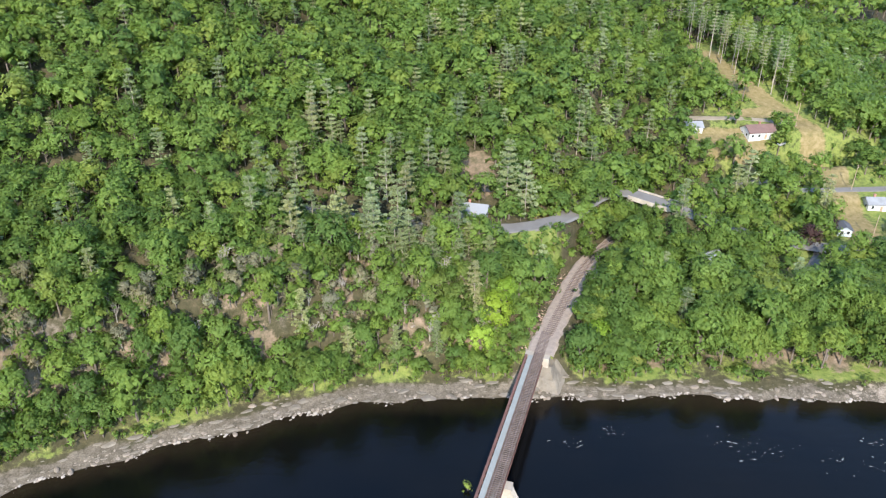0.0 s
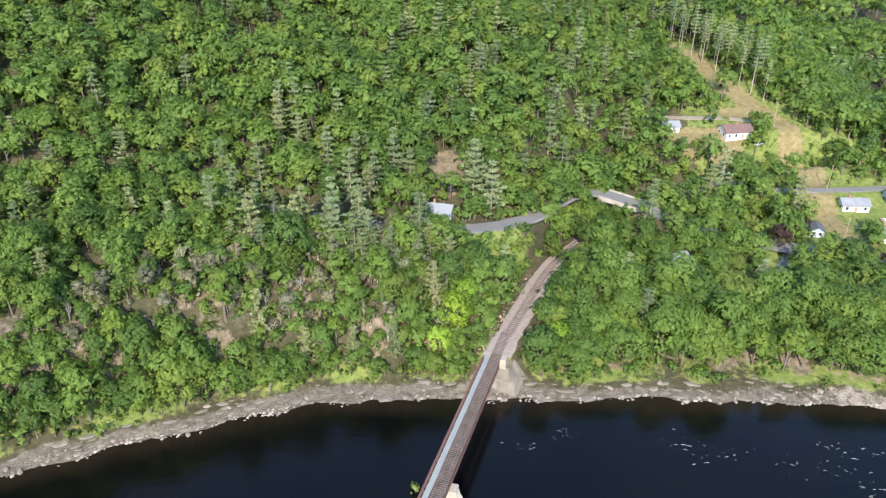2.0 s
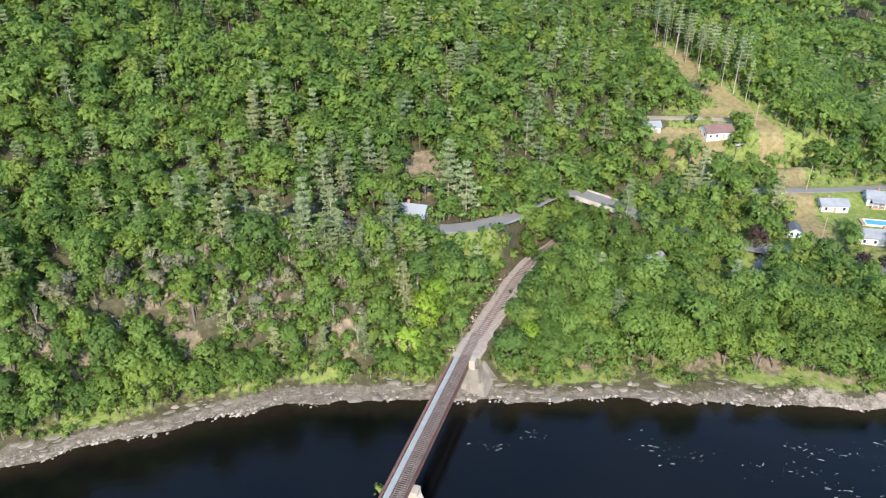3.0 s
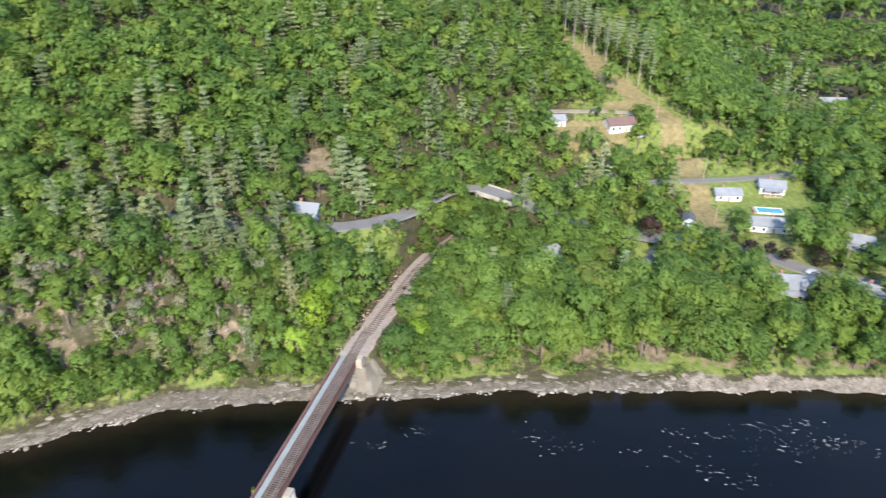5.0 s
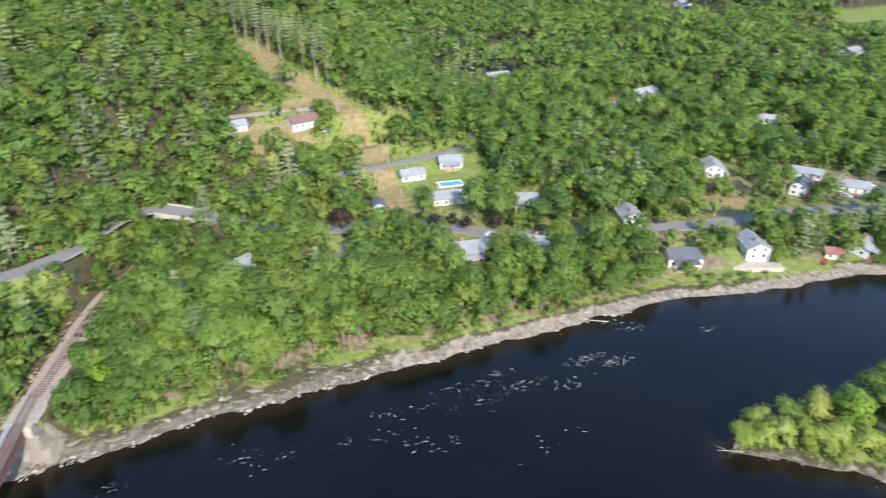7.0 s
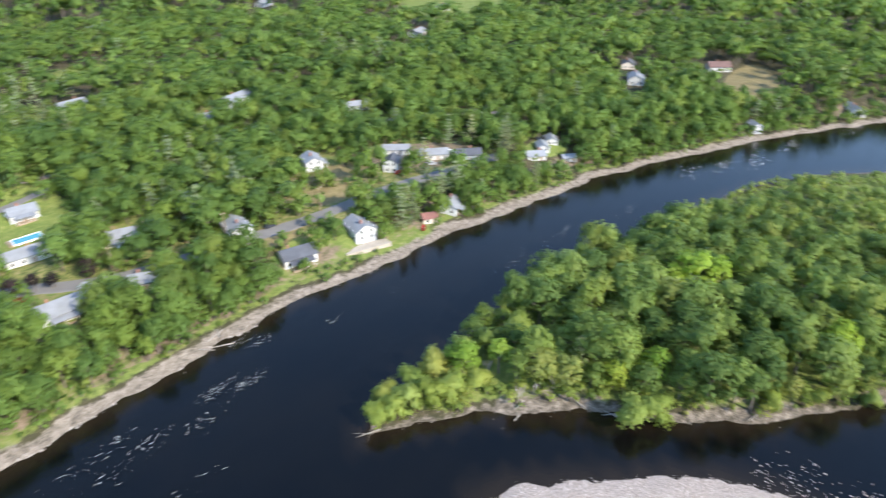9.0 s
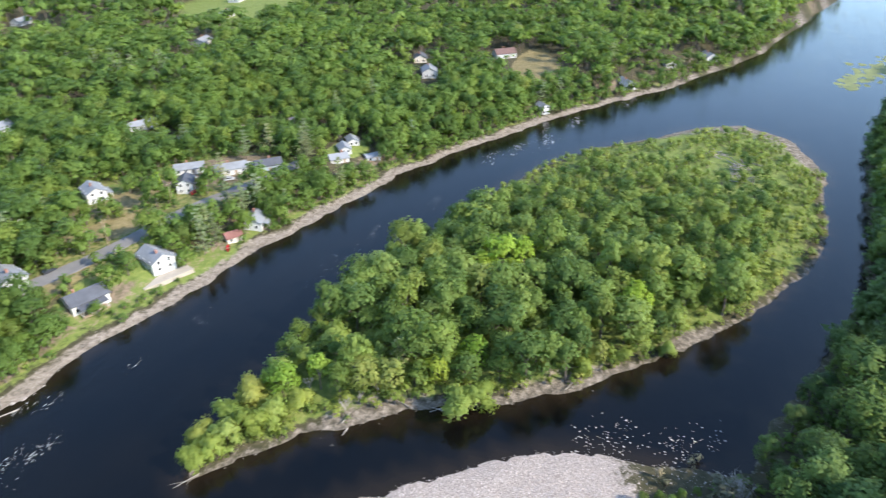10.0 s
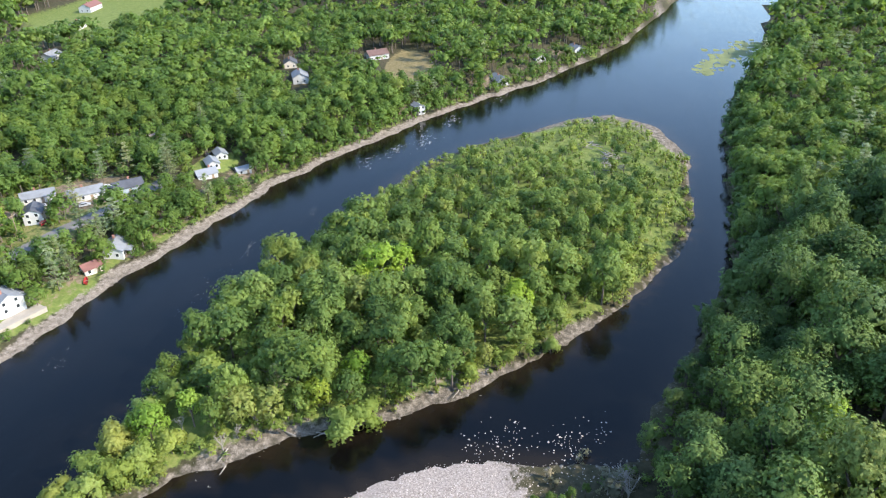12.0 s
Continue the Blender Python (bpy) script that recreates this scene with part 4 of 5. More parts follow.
row_of("purple_tree", PURPLE, BIG[:3], LEAF_PURPLE, BARK, "small tree with dark purple leaves beside the road", "tree", "purple-leaved trees")
row_of("dry_tree", DRY_TREES, BIG, LEAF_GREY, DEADWOOD, "half-dead grey-green tree on the rocky slope", "tree", "dry trees on the slope")
row_of("garden_tree", GARDEN, BIG, LEAF, BARK, "round green tree in a village garden", "tree", "garden trees")
row_of("trackside_tree", [(35.5, 163, 0.9), (37.5, 170, 1.0), (40.5, 177, 0.95), (42, 184, 1.05), (45, 191, 0.95), (47.5, 198, 1.0), (52.5, 205, 0.9), (57.5, 211, 1.0), (33.5, 156.5, 0.65), (52, 215, 0.95), (57, 220, 1.0), (61, 225, 0.95), (64, 230, 0.85)], BIG, LEAF, BARK, "leafy green tree shading the edge of the railway bed", "tree", "trees beside the railway")
row_of("roadside_tree", [(39.5, 217, 1.1), (44, 221, 1.1), (47, 232.5, 1.0), (40, 228, 1.0), (51, 233, 1.05), (57, 233.5, 0.9), (54, 228, 1.0), (60, 234, 0.75), (84, 212, 1.0), (90, 211, 1.05), (96, 210, 1.0), (78, 214, 0.9), (22, 192, 0.55), (39, 213, 0.8), (43, 218, 0.95), (46.5, 223, 1.0), (50, 229, 1.0), (54, 234, 0.85), (40, 209, 0.7), (58, 244, 0.8), (50, 245, 0.9), (79, 219, 0.75), (86, 215, 0.8), (92, 217, 0.75), (98, 216, 0.8), (104, 214, 0.75), (36, 226, 0.8)], BIG, LEAF, BARK, "leafy green tree beside the hillside road", "tree", "roadside trees")
row_of("bar_bush", [(205, -9, 0.32), (207, -12.5, 0.3), (208, -17, 0.4), (204.5, -15, 0.42), (210.5, -20, 0.3)], BIG, LEAF, BARK, "fresh green bush at the edge of the gravel bar", "bush", "bushes on the gravel bar")
row_of("dry_bush", [(214.5, -11.5, 1.1), (212, -13.5, 1.0), (221, -18, 0.9), (223.5, -20, 1.0), (216, -24, 1.5), (209.5, -26, 2.6), (212.5, -28, 2.4)], SHRUB, LEAF_GREY, BARK, "grey half-dead bush beside the shallows", "bush", "dry bushes on the gravel bar")
row_of("dead_tree", DEAD, [(None, b_) for b_ in BARE], None, DEADWOOD, "leafless grey dead tree with bleached branches", "dead tree", "dead trees")

stand(1, "island_tree", lambda x, y, dn, ds, di: (di > 4.0) & (x < 300), 6.1, 0.6, 1.45, "leafy green broadleaf tree standing on the island", "trees on the island", 170, 480, -70, 100)
stand(2, "bank_tree", lambda x, y, dn, ds, di: (ds > 1.2) & (ds < 60) & ((x > 222) | (y < -36)) & (x > 165) & (x < 350) & (y > -130), 7.6, 1.0, 1.85, "tall dense oak on the river bank, leaf colour darkened for the bank's shade", "trees on the south bank", 165, 350, -130, 0)
stand(3, "riverside_tree", lambda x, y, dn, ds, di: (dn > 7.0 + 0.9 * (x > 20)) & (dn < 34) & (x > -118) & (x < 215) & ((x > 0) | (vnoise(x, y, 9, 77) < 0.5) | (dn < 18)), 5.1, 0.72, 1.28, "leafy green broadleaf tree at the river's edge", "riverside trees", -120, 215, 60, 200)

# the woods behind them, joined
cx, cy, rng = scatter(4, -330, 1000, -420, 900, 6.3)
cz, cdn, cds, cdi = land(cx, cy)
eye_d = np.hypot(cx - np.clip(cx, 0, 96), cy)
single = ((cdn > 0) & (cdn < 34) & (cx > -118) & (cx < 215)) | ((cds > 0) & (cds < 60) & (cx > 165) & (cx < 350) & (cy > -130)) | ((cdi > -5) & (cx < 300))
land_ok = (cdn > np.where(cx > 260, 6.5, 9.0)) | ((cds > 3) & ((cx > 226) | (cy < -35)) & (cx > 120)) | ((cdi > np.interp(cx, [300, 340, 400], [8, 14, 19])) & (rng.random(len(cx)) < np.interp(cx, [300, 340, 385, 410], [1.0, 0.85, 0.55, 0.08])))
ok = sector(cx, cy) & ~single & land_ok & free_of(cx, cy)
for sx, sy, *_ in SPECIAL:
    ok &= np.hypot(cx - sx, cy - sy) > 4.2
village = (cdn > 20) & (cx > 75) & (cx < 400) & (cy < 290)
hidden = (cx < 140) & (cdn > 285)
thin = rng.random(len(cx))
ok &= ~(village & (thin < 0.15)) & (~village | (cx < 140) | (cx > 340) | (free_of(cx, cy, 0.3) & (thin > 0.15)))
ok &= ~((eye_d > 400) & (thin < 0.45))
ok &= ~(((eye_d > 600) | hidden) & (thin < 0.8))
ok &= ~(hidden & (thin < 0.88))
ok &= ~((eye_d > 760) & (thin < 0.86))
ok &= eye_d < 900
pine_patch = vnoise(cx, cy, 60, 31) + 0.7 * rng.normal(size=len(cx))
is_pine = (pine_patch > 1.45) & (eye_d < 520) & (cdi < 0)
grown = rng.uniform(0.72, 1.3, len(cx)) * np.where(eye_d > 600, 1.8, np.where(eye_d > 400, 1.22, 1.0)) * np.where(cdi > 0, np.interp(cx, [300, 360, 420], [0.95, 0.75, 0.5]), 1.0)
grown *= 1 + 0.14 * vnoise(cx, cy, 35, 33)
rows = np.stack([cx, cy, cz - 0.2, grown, rng.uniform(0.78, 1.08, len(cx)), rng.uniform(0, 6.28, len(cx)), np.zeros(len(cx)), np.clip(rng.normal(0.45, 0.28, len(cx)), 0, 0.98)], -1)


def wood_of(name, sel, models, leaf, label):
    r = rows[sel].copy()
    r[:, 6] = np.random.default_rng(5).integers(len(models), size=len(r))
    COUNT[name] = len(r)
    return forest(name, r, [m_[0] for m_ in models], [m_[1] for m_ in models], leaf, label, "forest")


isle = cdi > 0
wood_of("island_thicket", ok & ~is_pine & isle, MIDDLE, LEAF_ISLAND, "young pale green thicket on the island")
ok &= ~isle
wood_of("near_forest", ok & ~is_pine & (eye_d <= 235), NEAR, LEAF, "dense green broadleaf forest on the hillside and round the houses")
wood_of("middle_forest", ok & ~is_pine & (eye_d > 235) & (eye_d <= 400) & ~hidden, MIDDLE, LEAF, "dense green broadleaf forest covering the hillside")
wood_of("far_forest", ok & ~is_pine & (eye_d > 400) & (eye_d <= 600) & ~hidden, SMALL, LEAF, "continuous green woods across the valley floor")
wood_of("distant_forest", ok & ~is_pine & ((eye_d > 600) | hidden), TINY, LEAF, "distant green woods beyond the village")
wood_of("pine_forest", ok & is_pine & ~hidden, FAR_PINES, NEEDLE, "grey-green pines standing above the broadleaf canopy")


# shrubs: river banks, the island's open end, the slope and the village
def scrub(name, seed, area, step, choose, leaf, low, high, label, models=None):
    x, y, rng = scatter(seed, *area, step)
    z, dn, ds, di = land(x, y)
    sel = choose(x, y, dn, ds, di, rng)
    r = np.stack([x, y, z - 0.1, rng.uniform(low, high, len(x)), rng.uniform(0.8, 1.2, len(x)), rng.uniform(0, 6.28, len(x)), rng.integers(0, 4, len(x)), rng.uniform(0.1, 0.98, len(x))], -1)[sel]
    COUNT[name] = len(r)
    models = models or SHRUB
    forest(name, r, [s_[0] for s_ in models], [s_[1] for s_ in models], leaf, label, "shrubs")


scrub("willow_scrub", 6, (170, 480, -70, 100), 3.2, lambda x, y, dn, ds, di, g: (di > 1.6 + 9 * (x > 425)) & ((x > 310) | (di < 9)) & (np.hypot(x - 408, (y + 27) * 1.3) > 13) & (vnoise(x, y, 9, 47) > -0.55) & (g.random(len(x)) < np.where(x > 340, 0.66, 0.7)), LEAF_WILLOW, 0.65, 1.6, "low yellow-green willow scrub on the island")
scrub("bank_scrub", 8, (-125, 420, 40, 180), 2.9, lambda x, y, dn, ds, di, g: (dn > 5.2 - 0.4 * (x > 200)) & (dn < 30 - 14 * (x > 20)) & (vnoise(x, y, 12, 41) + 0.5 * (x < 20) + 0.45 * (x > 90) > 0.0) & free_of(x, y, -1.5) & (g.random(len(x)) < 0.8), LEAF, 0.6, 1.5, "low green bushes along the river bank and rocky slope")
scrub("garden_bushes", 9, (-20, 400, 150, 300), 5.5, lambda x, y, dn, ds, di, g: (dn > 16) & (g.random(len(x)) < 0.45) & free_of(x, y, -1.5), LEAF, 0.6, 1.2, "green garden bushes between the houses")
tx, ty, rng = scatter(12, -130, 45, 70, 210, 3.9)
tz, tdn, _, _ = land(tx, ty)
sel = (tdn > 6.5) & (tdn < 45) & free_of(tx, ty, -1.0) & (near_line(tx, ty, RAILWAY)[0] > 8) & (near_line(tx, ty, HILL_ROAD)[0] > 6) & (tx < np.interp(ty, [140, 167, 212], [18, 22, 38])) & (rng.random(len(tx)) < 0.85)
trows = np.stack([tx, ty, tz - 0.2, rng.uniform(0.34, 0.72, len(tx)), rng.uniform(0.85, 1.25, len(tx)), rng.uniform(0, 6.28, len(tx)), rng.integers(0, 6, len(tx)), np.clip(rng.normal(0.4, 0.3, len(tx)), 0, 0.98)], -1)[sel]
COUNT["slope_thicket"] = len(trows)
forest("slope_thicket", trows, [m_[0] for m_ in MIDDLE], [m_[1] for m_ in MIDDLE], LEAF, "thicket of young trees on the steep rocky slope", "forest")
scrub("dry_scrub", 15, (-125, 8, 85, 200), 3.0, lambda x, y, dn, ds, di, g: (dn > 17) & (dn < 46) & (vnoise(x, y, 11, 43) > 0.05) & (g.random(len(x)) < 0.85), LEAF_GREY, 0.8, 1.9, "grey-green half-dry shrubs on the rocky slope")
scrub("village_undergrowth", 18, (268, 520, 60, 330), 5.6, lambda x, y, dn, ds, di, g: (dn > 9) & (dn < 190) & (g.random(len(x)) < 0.8) & free_of(x, y, -1.5), LEAF, 0.8, 1.9, "green saplings and undergrowth behind the riverside houses", BUSH)
scrub("road_bank_bushes", 13, (8, 42, 182, 212), 3.0, lambda x, y, dn, ds, di, g: (near_line(x, y, HILL_ROAD)[0] > 4) & (near_line(x, y, RAILWAY)[0] > 6) & (y < np.interp(x, [8, 42], [196, 222])), LEAF, 0.8, 1.5, "green bushes on the bank below the road")
scrub("cutting_bushes", 16, (0, 66, 152, 238), 3.4, lambda x, y, dn, ds, di, g: (dn > 6) & (near_line(x, y, RAILWAY)[0] > 4.8) & (near_line(x, y, RAILWAY)[0] < 22) & (near_line(x, y, HILL_ROAD)[0] > 4.5) & (np.hypot(x - 2, y - 203) > 11) & (g.random(len(x)) < 0.85), LEAF, 0.8, 1.7, "dense green bushes on the sides of the railway cutting", BUSH)
scrub("far_bank_scrub", 14, (380, 760, -110, 130), 4.5, lambda x, y, dn, ds, di, g: (dn > 3.5) & (dn < 13), LEAF, 1.1, 2.4, "green bushes along the far river bank")
scrub("undergrowth", 10, (-150, 270, 110, 400), 5.4, lambda x, y, dn, ds, di, g: (dn > 8 + 5 * (x > 20)) & (dn < 230) & ((x > -20) | (dn < 120)) & (g.random(len(x)) < 0.75) & free_of(x, y, -1.5), LEAF, 0.8, 1.9, "green saplings and undergrowth beneath the trees", BUSH)
# same leaf colour, darkened for shade, as the south bank trees
scrub("south_bank_bushes", 17, (285, 720, -210, -40), 4.0, lambda x, y, dn, ds, di, g: (ds > 0.6) & (ds < 9) & (di < 0), LEAF_BANK_SHADE, 1.0, 2.3, "green bushes overhanging the far south bank, leaf colour darkened for shade", BUSH)
scrub("bank_undergrowth", 11, (165, 300, -120, -20), 5.0, lambda x, y, dn, ds, di, g: (ds > 2) & (ds < 70) & ((x > 212) | (y < -34)), LEAF, 0.7, 1.7, "green undergrowth beneath the bank trees")
print(COUNT)


# ---------------------------------------------------------------- houses
def window(parent, x, y, z, nx, ny, w=1.0, h=1.2):
    """A framed pane on a wall that faces (nx, ny)."""
    bm, bg = bmesh.new(), bmesh.new()
    if nx:
        xs = (x - 0.05, x + 0.05)
        box(bm, *xs, y - w / 2 - 0.12, y + w / 2 + 0.12, z - 0.12, z + h + 0.12)
        box(bg, x + nx * 0.05 - 0.01, x + nx * 0.05 + 0.02, y - w / 2, y + w / 2, z, z + h)
    else:
        box(bm, x - w / 2 - 0.12, x + w / 2 + 0.12, y - 0.05, y + 0.05, z - 0.12, z + h + 0.12)
        box(bg, x - w / 2, x + w / 2, y + ny * 0.05 - 0.02, y + ny * 0.05 + 0.02, z, z + h)
    f = part("window", bm, TRIM, parent, "white-framed window")
    part("pane", bg, GLASS, f)


def house(x, y, turn, length, width, eaves, roof, wall, porch):
    rng = random.Random(int(x * 7 + y))
    z = min(ground_at(x + dx, y + dy) for dx in (-3, 0, 3) for dy in (-3, 0, 3))
    words = {"grey_asphalt_shingles": "grey shingle", "light_grey_metal_roof": "pale metal", "charcoal_shingles": "charcoal shingle", "brown_shingles": "brown shingle", "red_painted_roof": "red"}[roof.name]
    coat = {"white_painted_siding": "white", "cream_siding": "cream", "grey_blue_siding": "grey-blue"}[wall.name]
    root = thing("house", pose(x, y, z, 0, 0, turn), f"{coat} wooden house with a {words} gable roof", "house", "houses of the village")
    L, W, rise = length / 2, width / 2, width * 0.27
    bm = bmesh.new()
    prism(bm, [(-W, -1.5), (W, -1.5), (W, eaves), (0, eaves + rise), (-W, eaves)], -L, L)
    bmesh.ops.rotate(bm, verts=bm.verts, cent=(0, 0, 0), matrix=Matrix.Rotation(radians(90), 3, "Z"))
    part("wall", bm, wall, root)
    bm = bmesh.new()
    o, t = 0.45, 0.22
    drop_ = rise / W * o
    prism(bm, [(-W - o, eaves - drop_), (0, eaves + rise), (W + o, eaves - drop_), (W + o, eaves - drop_ + t), (0, eaves + rise + t), (-W - o, eaves - drop_ + t)], -L - o, L + o)
    bmesh.ops.rotate(bm, verts=bm.verts, cent=(0, 0, 0), matrix=Matrix.Rotation(radians(90), 3, "Z"))
    part("roof", bm, roof, root)
    storeys = [1.0] + ([3.4] if eaves > 4.0 else [])
    for zz in storeys:
        k = max(2, int(length / 3))
        for i in range(k):
            xx = -L + (i + 0.5) * length / k
            for s_ in (-1, 1):
                if zz < 2 and i == k // 2 and s_ < 0:
                    continue
                window(root, xx, s_ * (W + 0.02), zz, 0, s_)
        for s_ in (-1, 1):
            for yy in (-W * 0.45, W * 0.45):
                window(root, s_ * (L + 0.02), yy, zz, s_, 0)
    xx = -L + (k // 2 + 0.5) * length / k
    part("door", boxes((xx - 0.5, xx + 0.5, -W - 0.06, -W + 0.02, 0, 2.05)), WOOD, root, "panelled wooden door")
    if length > 8:
        cxx = rng.uniform(-0.3, 0.3) * length
        part("chimney", boxes((cxx - 0.35, cxx + 0.35, 0.3, 1.0, eaves, eaves + rise + 0.9), (cxx - 0.42, cxx + 0.42, 0.23, 1.07, eaves + rise + 0.9, eaves + rise + 1.05)), BRICK, root, "brick chimney")
    if porch:
        bm = boxes((-L * 0.7, L * 0.7, -W - 2.4, -W, -1.2, 0.15))
        part("porch_floor", bm, WOOD, root, "weathered timber deck")
        bm = bmesh.new()
        v = [bm.verts.new(p) for p in ((-L * 0.75, -W - 2.7, 2.25), (L * 0.75, -W - 2.7, 2.25), (L * 0.75, -W, 2.85), (-L * 0.75, -W, 2.85), (-L * 0.75, -W - 2.7, 2.4), (L * 0.75, -W - 2.7, 2.4), (L * 0.75, -W, 3.0), (-L * 0.75, -W, 3.0))]
        for f in ((3, 2, 1, 0), (4, 5, 6, 7), (0, 1, 5, 4), (1, 2, 6, 5), (2, 3, 7, 6), (3, 0, 4, 7)):
            bm.faces.new([v[i] for i in f])
        part("porch_roof", bm, roof, root)
        for i in range(4):
            px = -L * 0.68 + i * L * 1.36 / 3
            part("post", boxes((px - 0.07, px + 0.07, -W - 2.4, -W - 2.26, 0.15, 2.3)), TRIM, root)
    return root


for h in HOUSES:
    house(*h)


# ---------------------------------------------------------------- roads, railway and bridge
def along(pts, step):
    """Places every step metres of a polyline with heights, rounded at its bends: arrays of place and sideways."""
    p = np.array(pts, float)
    for _ in range(2):
        q = [p[0]]
        for a, b_ in zip(p[:-1], p[1:]):
            q += [a * 0.75 + b_ * 0.25, a * 0.25 + b_ * 0.75]
        p = np.array(q + [p[-1]])
    d = np.concatenate([[0], np.cumsum(np.hypot(*np.diff(p[:, :2], axis=0).T))])
    s_ = np.arange(0, d[-1], step)
    out = np.stack([np.interp(s_, d, p[:, i]) for i in range(3)], -1)
    t = unit(np.gradient(out[:, :2], axis=0))
    return out, np.stack([t[:, 1], -t[:, 0]], -1)


def ribbon(name, pts, half, material, label, category, lift=0.0, thick=0.3, wobble=0.25):
    p, side = along(pts, 2.0)
    w = half + wobble * vnoise(p[:, 0] * 3, p[:, 1] * 3, 6, 51)
    v = []
    for q, s_, ww in zip(p, side, w):
        for k, dz in ((-1.25, -thick), (-1, 0), (1, 0), (1.25, -thick)):
            v.append((q[0] + s_[0] * ww * k, q[1] + s_[1] * ww * k, q[2] + lift + dz))
    f = []
    for i in range(len(p) - 1):
        for k in range(3):
            a = i * 4 + k
            f.append((a, a + 1, a + 5, a + 4))
    return tagged(mesh_object(name, v, f, [material]), label, category, kind="structure")


ribbon("road", HILL_ROAD, 3.0, ASPHALT, "narrow grey asphalt road along the hillside", "road")
ribbon("road", VILLAGE_ROAD, 3.2, ASPHALT, "worn grey asphalt village road", "road")
ribbon("road", LANE, 2.0, ASPHALT, "narrow asphalt driveway", "road")
ribbon("road", UPPER_ROAD, 2.0, ASPHALT, "worn grey lane crossing the open strip above the houses", "road")
ribbon("road", FARM_LANE, 2.2, DIRT, "pale dirt lane across the dry field", "road")
ribbon("road", RAILWAY[1:6], 3.1, BALLAST, "wide railway bed of pinkish gravel", "railway", 0.05)
ribbon("road", RAILWAY[5:], 2.0, BALLAST, "railway bed of brown ballast", "railway", 0.05)

B0, B1 = Vector((20.2, 153.2, 0)), Vector((-27.8, -25.0, 0))
bdir = (B1 - B0).normalized()
blen = (B1 - B0).length
bturn = math.degrees(math.atan2(bdir.y, bdir.x))
DECK = 10.6
bridge = thing("railway_bridge", pose(B0.x, B0.y, DECK, 0, 0, bturn), "rusty steel railway bridge with timber ties and a grey walkway", "bridge")
# local x runs out along the bridge; local -y is the downstream side with the walkway
part("girder", boxes((0, blen, 1.0, 1.35, -2.6, -0.35), (0, blen, 0.85, 1.5, -0.45, -0.3), (0, blen, 0.85, 1.5, -2.7, -2.55)), STEEL_RUST, bridge)
part("girder", boxes((0, blen, -1.35, -1.0, -2.6, -0.35), (0, blen, -1.5, -0.85, -0.45, -0.3), (0, blen, -1.5, -0.85, -2.7, -2.55)), STEEL_RUST, bridge)
for s_ in (-0.75, 0.75):
    part("rail", boxes((-14, blen, s_ - 0.07, s_ + 0.07, 0.02, 0.06), (-14, blen, s_ - 0.035, s_ + 0.035, 0.06, 0.2)), RAIL, bridge, "worn steel rail")
part("walkway", boxes((0, blen, -2.55, -1.3, -0.02, 0.06)), WALKWAY, bridge, "light grey grated walkway")
part("pipe_girder", boxes((0, blen, -3.2, -2.95, -1.2, 0.1), (0, blen, -3.35, -2.8, 0.1, 0.18)), STEEL_RUST, bridge, "rust-red outer girder")
for i in range(30):
    x0 = 1.0 + i * 1.9
    part("bracket", boxes((x0, x0 + 0.25, -3.0, -1.0, -0.6, -0.1)), STEEL_RUST, bridge)
tie_mesh = None
for i in range(190):
    x0 = -12 + i * 0.6
    if tie_mesh is None:
        tie = part("tie", boxes((-0.13, 0.13, -1.3, 1.55, -0.22, 0.02)), TIE, bridge)
        tie_mesh = tie.data
    else:
        tie = new("tie", tie_mesh)
        tie.parent = bridge
    tie.location = (x0, 0.04 * math.sin(i * 12.9), 0.0 if x0 > 0 else 0.02)
rest = bmesh.new()
for i in range(190, int((blen + 12) / 0.6)):
    x0 = -12 + i * 0.6
    box(rest, x0 - 0.13, x0 + 0.13, -1.3, 1.55, -0.22, 0.02)
part("ties", rest, TIE, bridge)["kind"] = "stuff"
for px in (43.6, 88.0, 132.0):
    bm = bmesh.new()
    prism(bm, [(-1.6, -13), (1.6, -13), (1.2, -2.8), (-1.2, -2.8)], -3.0, 3.0)
    v = [bm.verts.new(p) for p in ((-1.6, 3, -13), (1.6, 3, -13), (0, 8.2, -13), (-1.2, 2.9, -3.4), (1.2, 2.9, -3.4), (0, 3.6, -3.6))]
    for f in ((0, 2, 5, 3), (2, 1, 4, 5), (3, 5, 4), (0, 3, 4, 1)):
        bm.faces.new([v[i] for i in f])
    bmesh.ops.translate(bm, verts=bm.verts, vec=(px, 0, 0))
    part("pier", bm, CONCRETE, bridge, "stained concrete pier with a pointed cutwater")
bm = bmesh.new()
v = [bm.verts.new(p) for p in ((-8, -6, -13), (1.8, -4.6, -13), (1.6, 7.5, -13), (-8, 12, -13), (-6, -4.0, -2.6), (0.2, -3.8, -2.6), (-0.4, 3.4, -3.4), (-6, 5.0, -3.0))]
for f in ((3, 2, 1, 0), (4, 5, 6, 7), (0, 1, 5, 4), (1, 2, 6, 5), (2, 3, 7, 6), (3, 0, 4, 7)):
    bm.faces.new([v[i] for i in f])
bmesh.ops.subdivide_edges(bm, edges=bm.edges[:], cuts=7, use_grid_fill=True)
for v in bm.verts:
    v.co += 0.55 * noise.noise_vector(v.co * 0.45) + 0.25 * noise.noise_vector(v.co * 1.3)
    v.co.z = min(v.co.z, -2.5)
part("abutment", bm, ROCK, bridge, "weathered pale stone abutment sloping down to the shore")
part("bearing_wall", boxes((-3.0, -0.1, -3.6, 3.0, -3.2, -0.3)), CONCRETE, bridge, "stained concrete bearing wall")

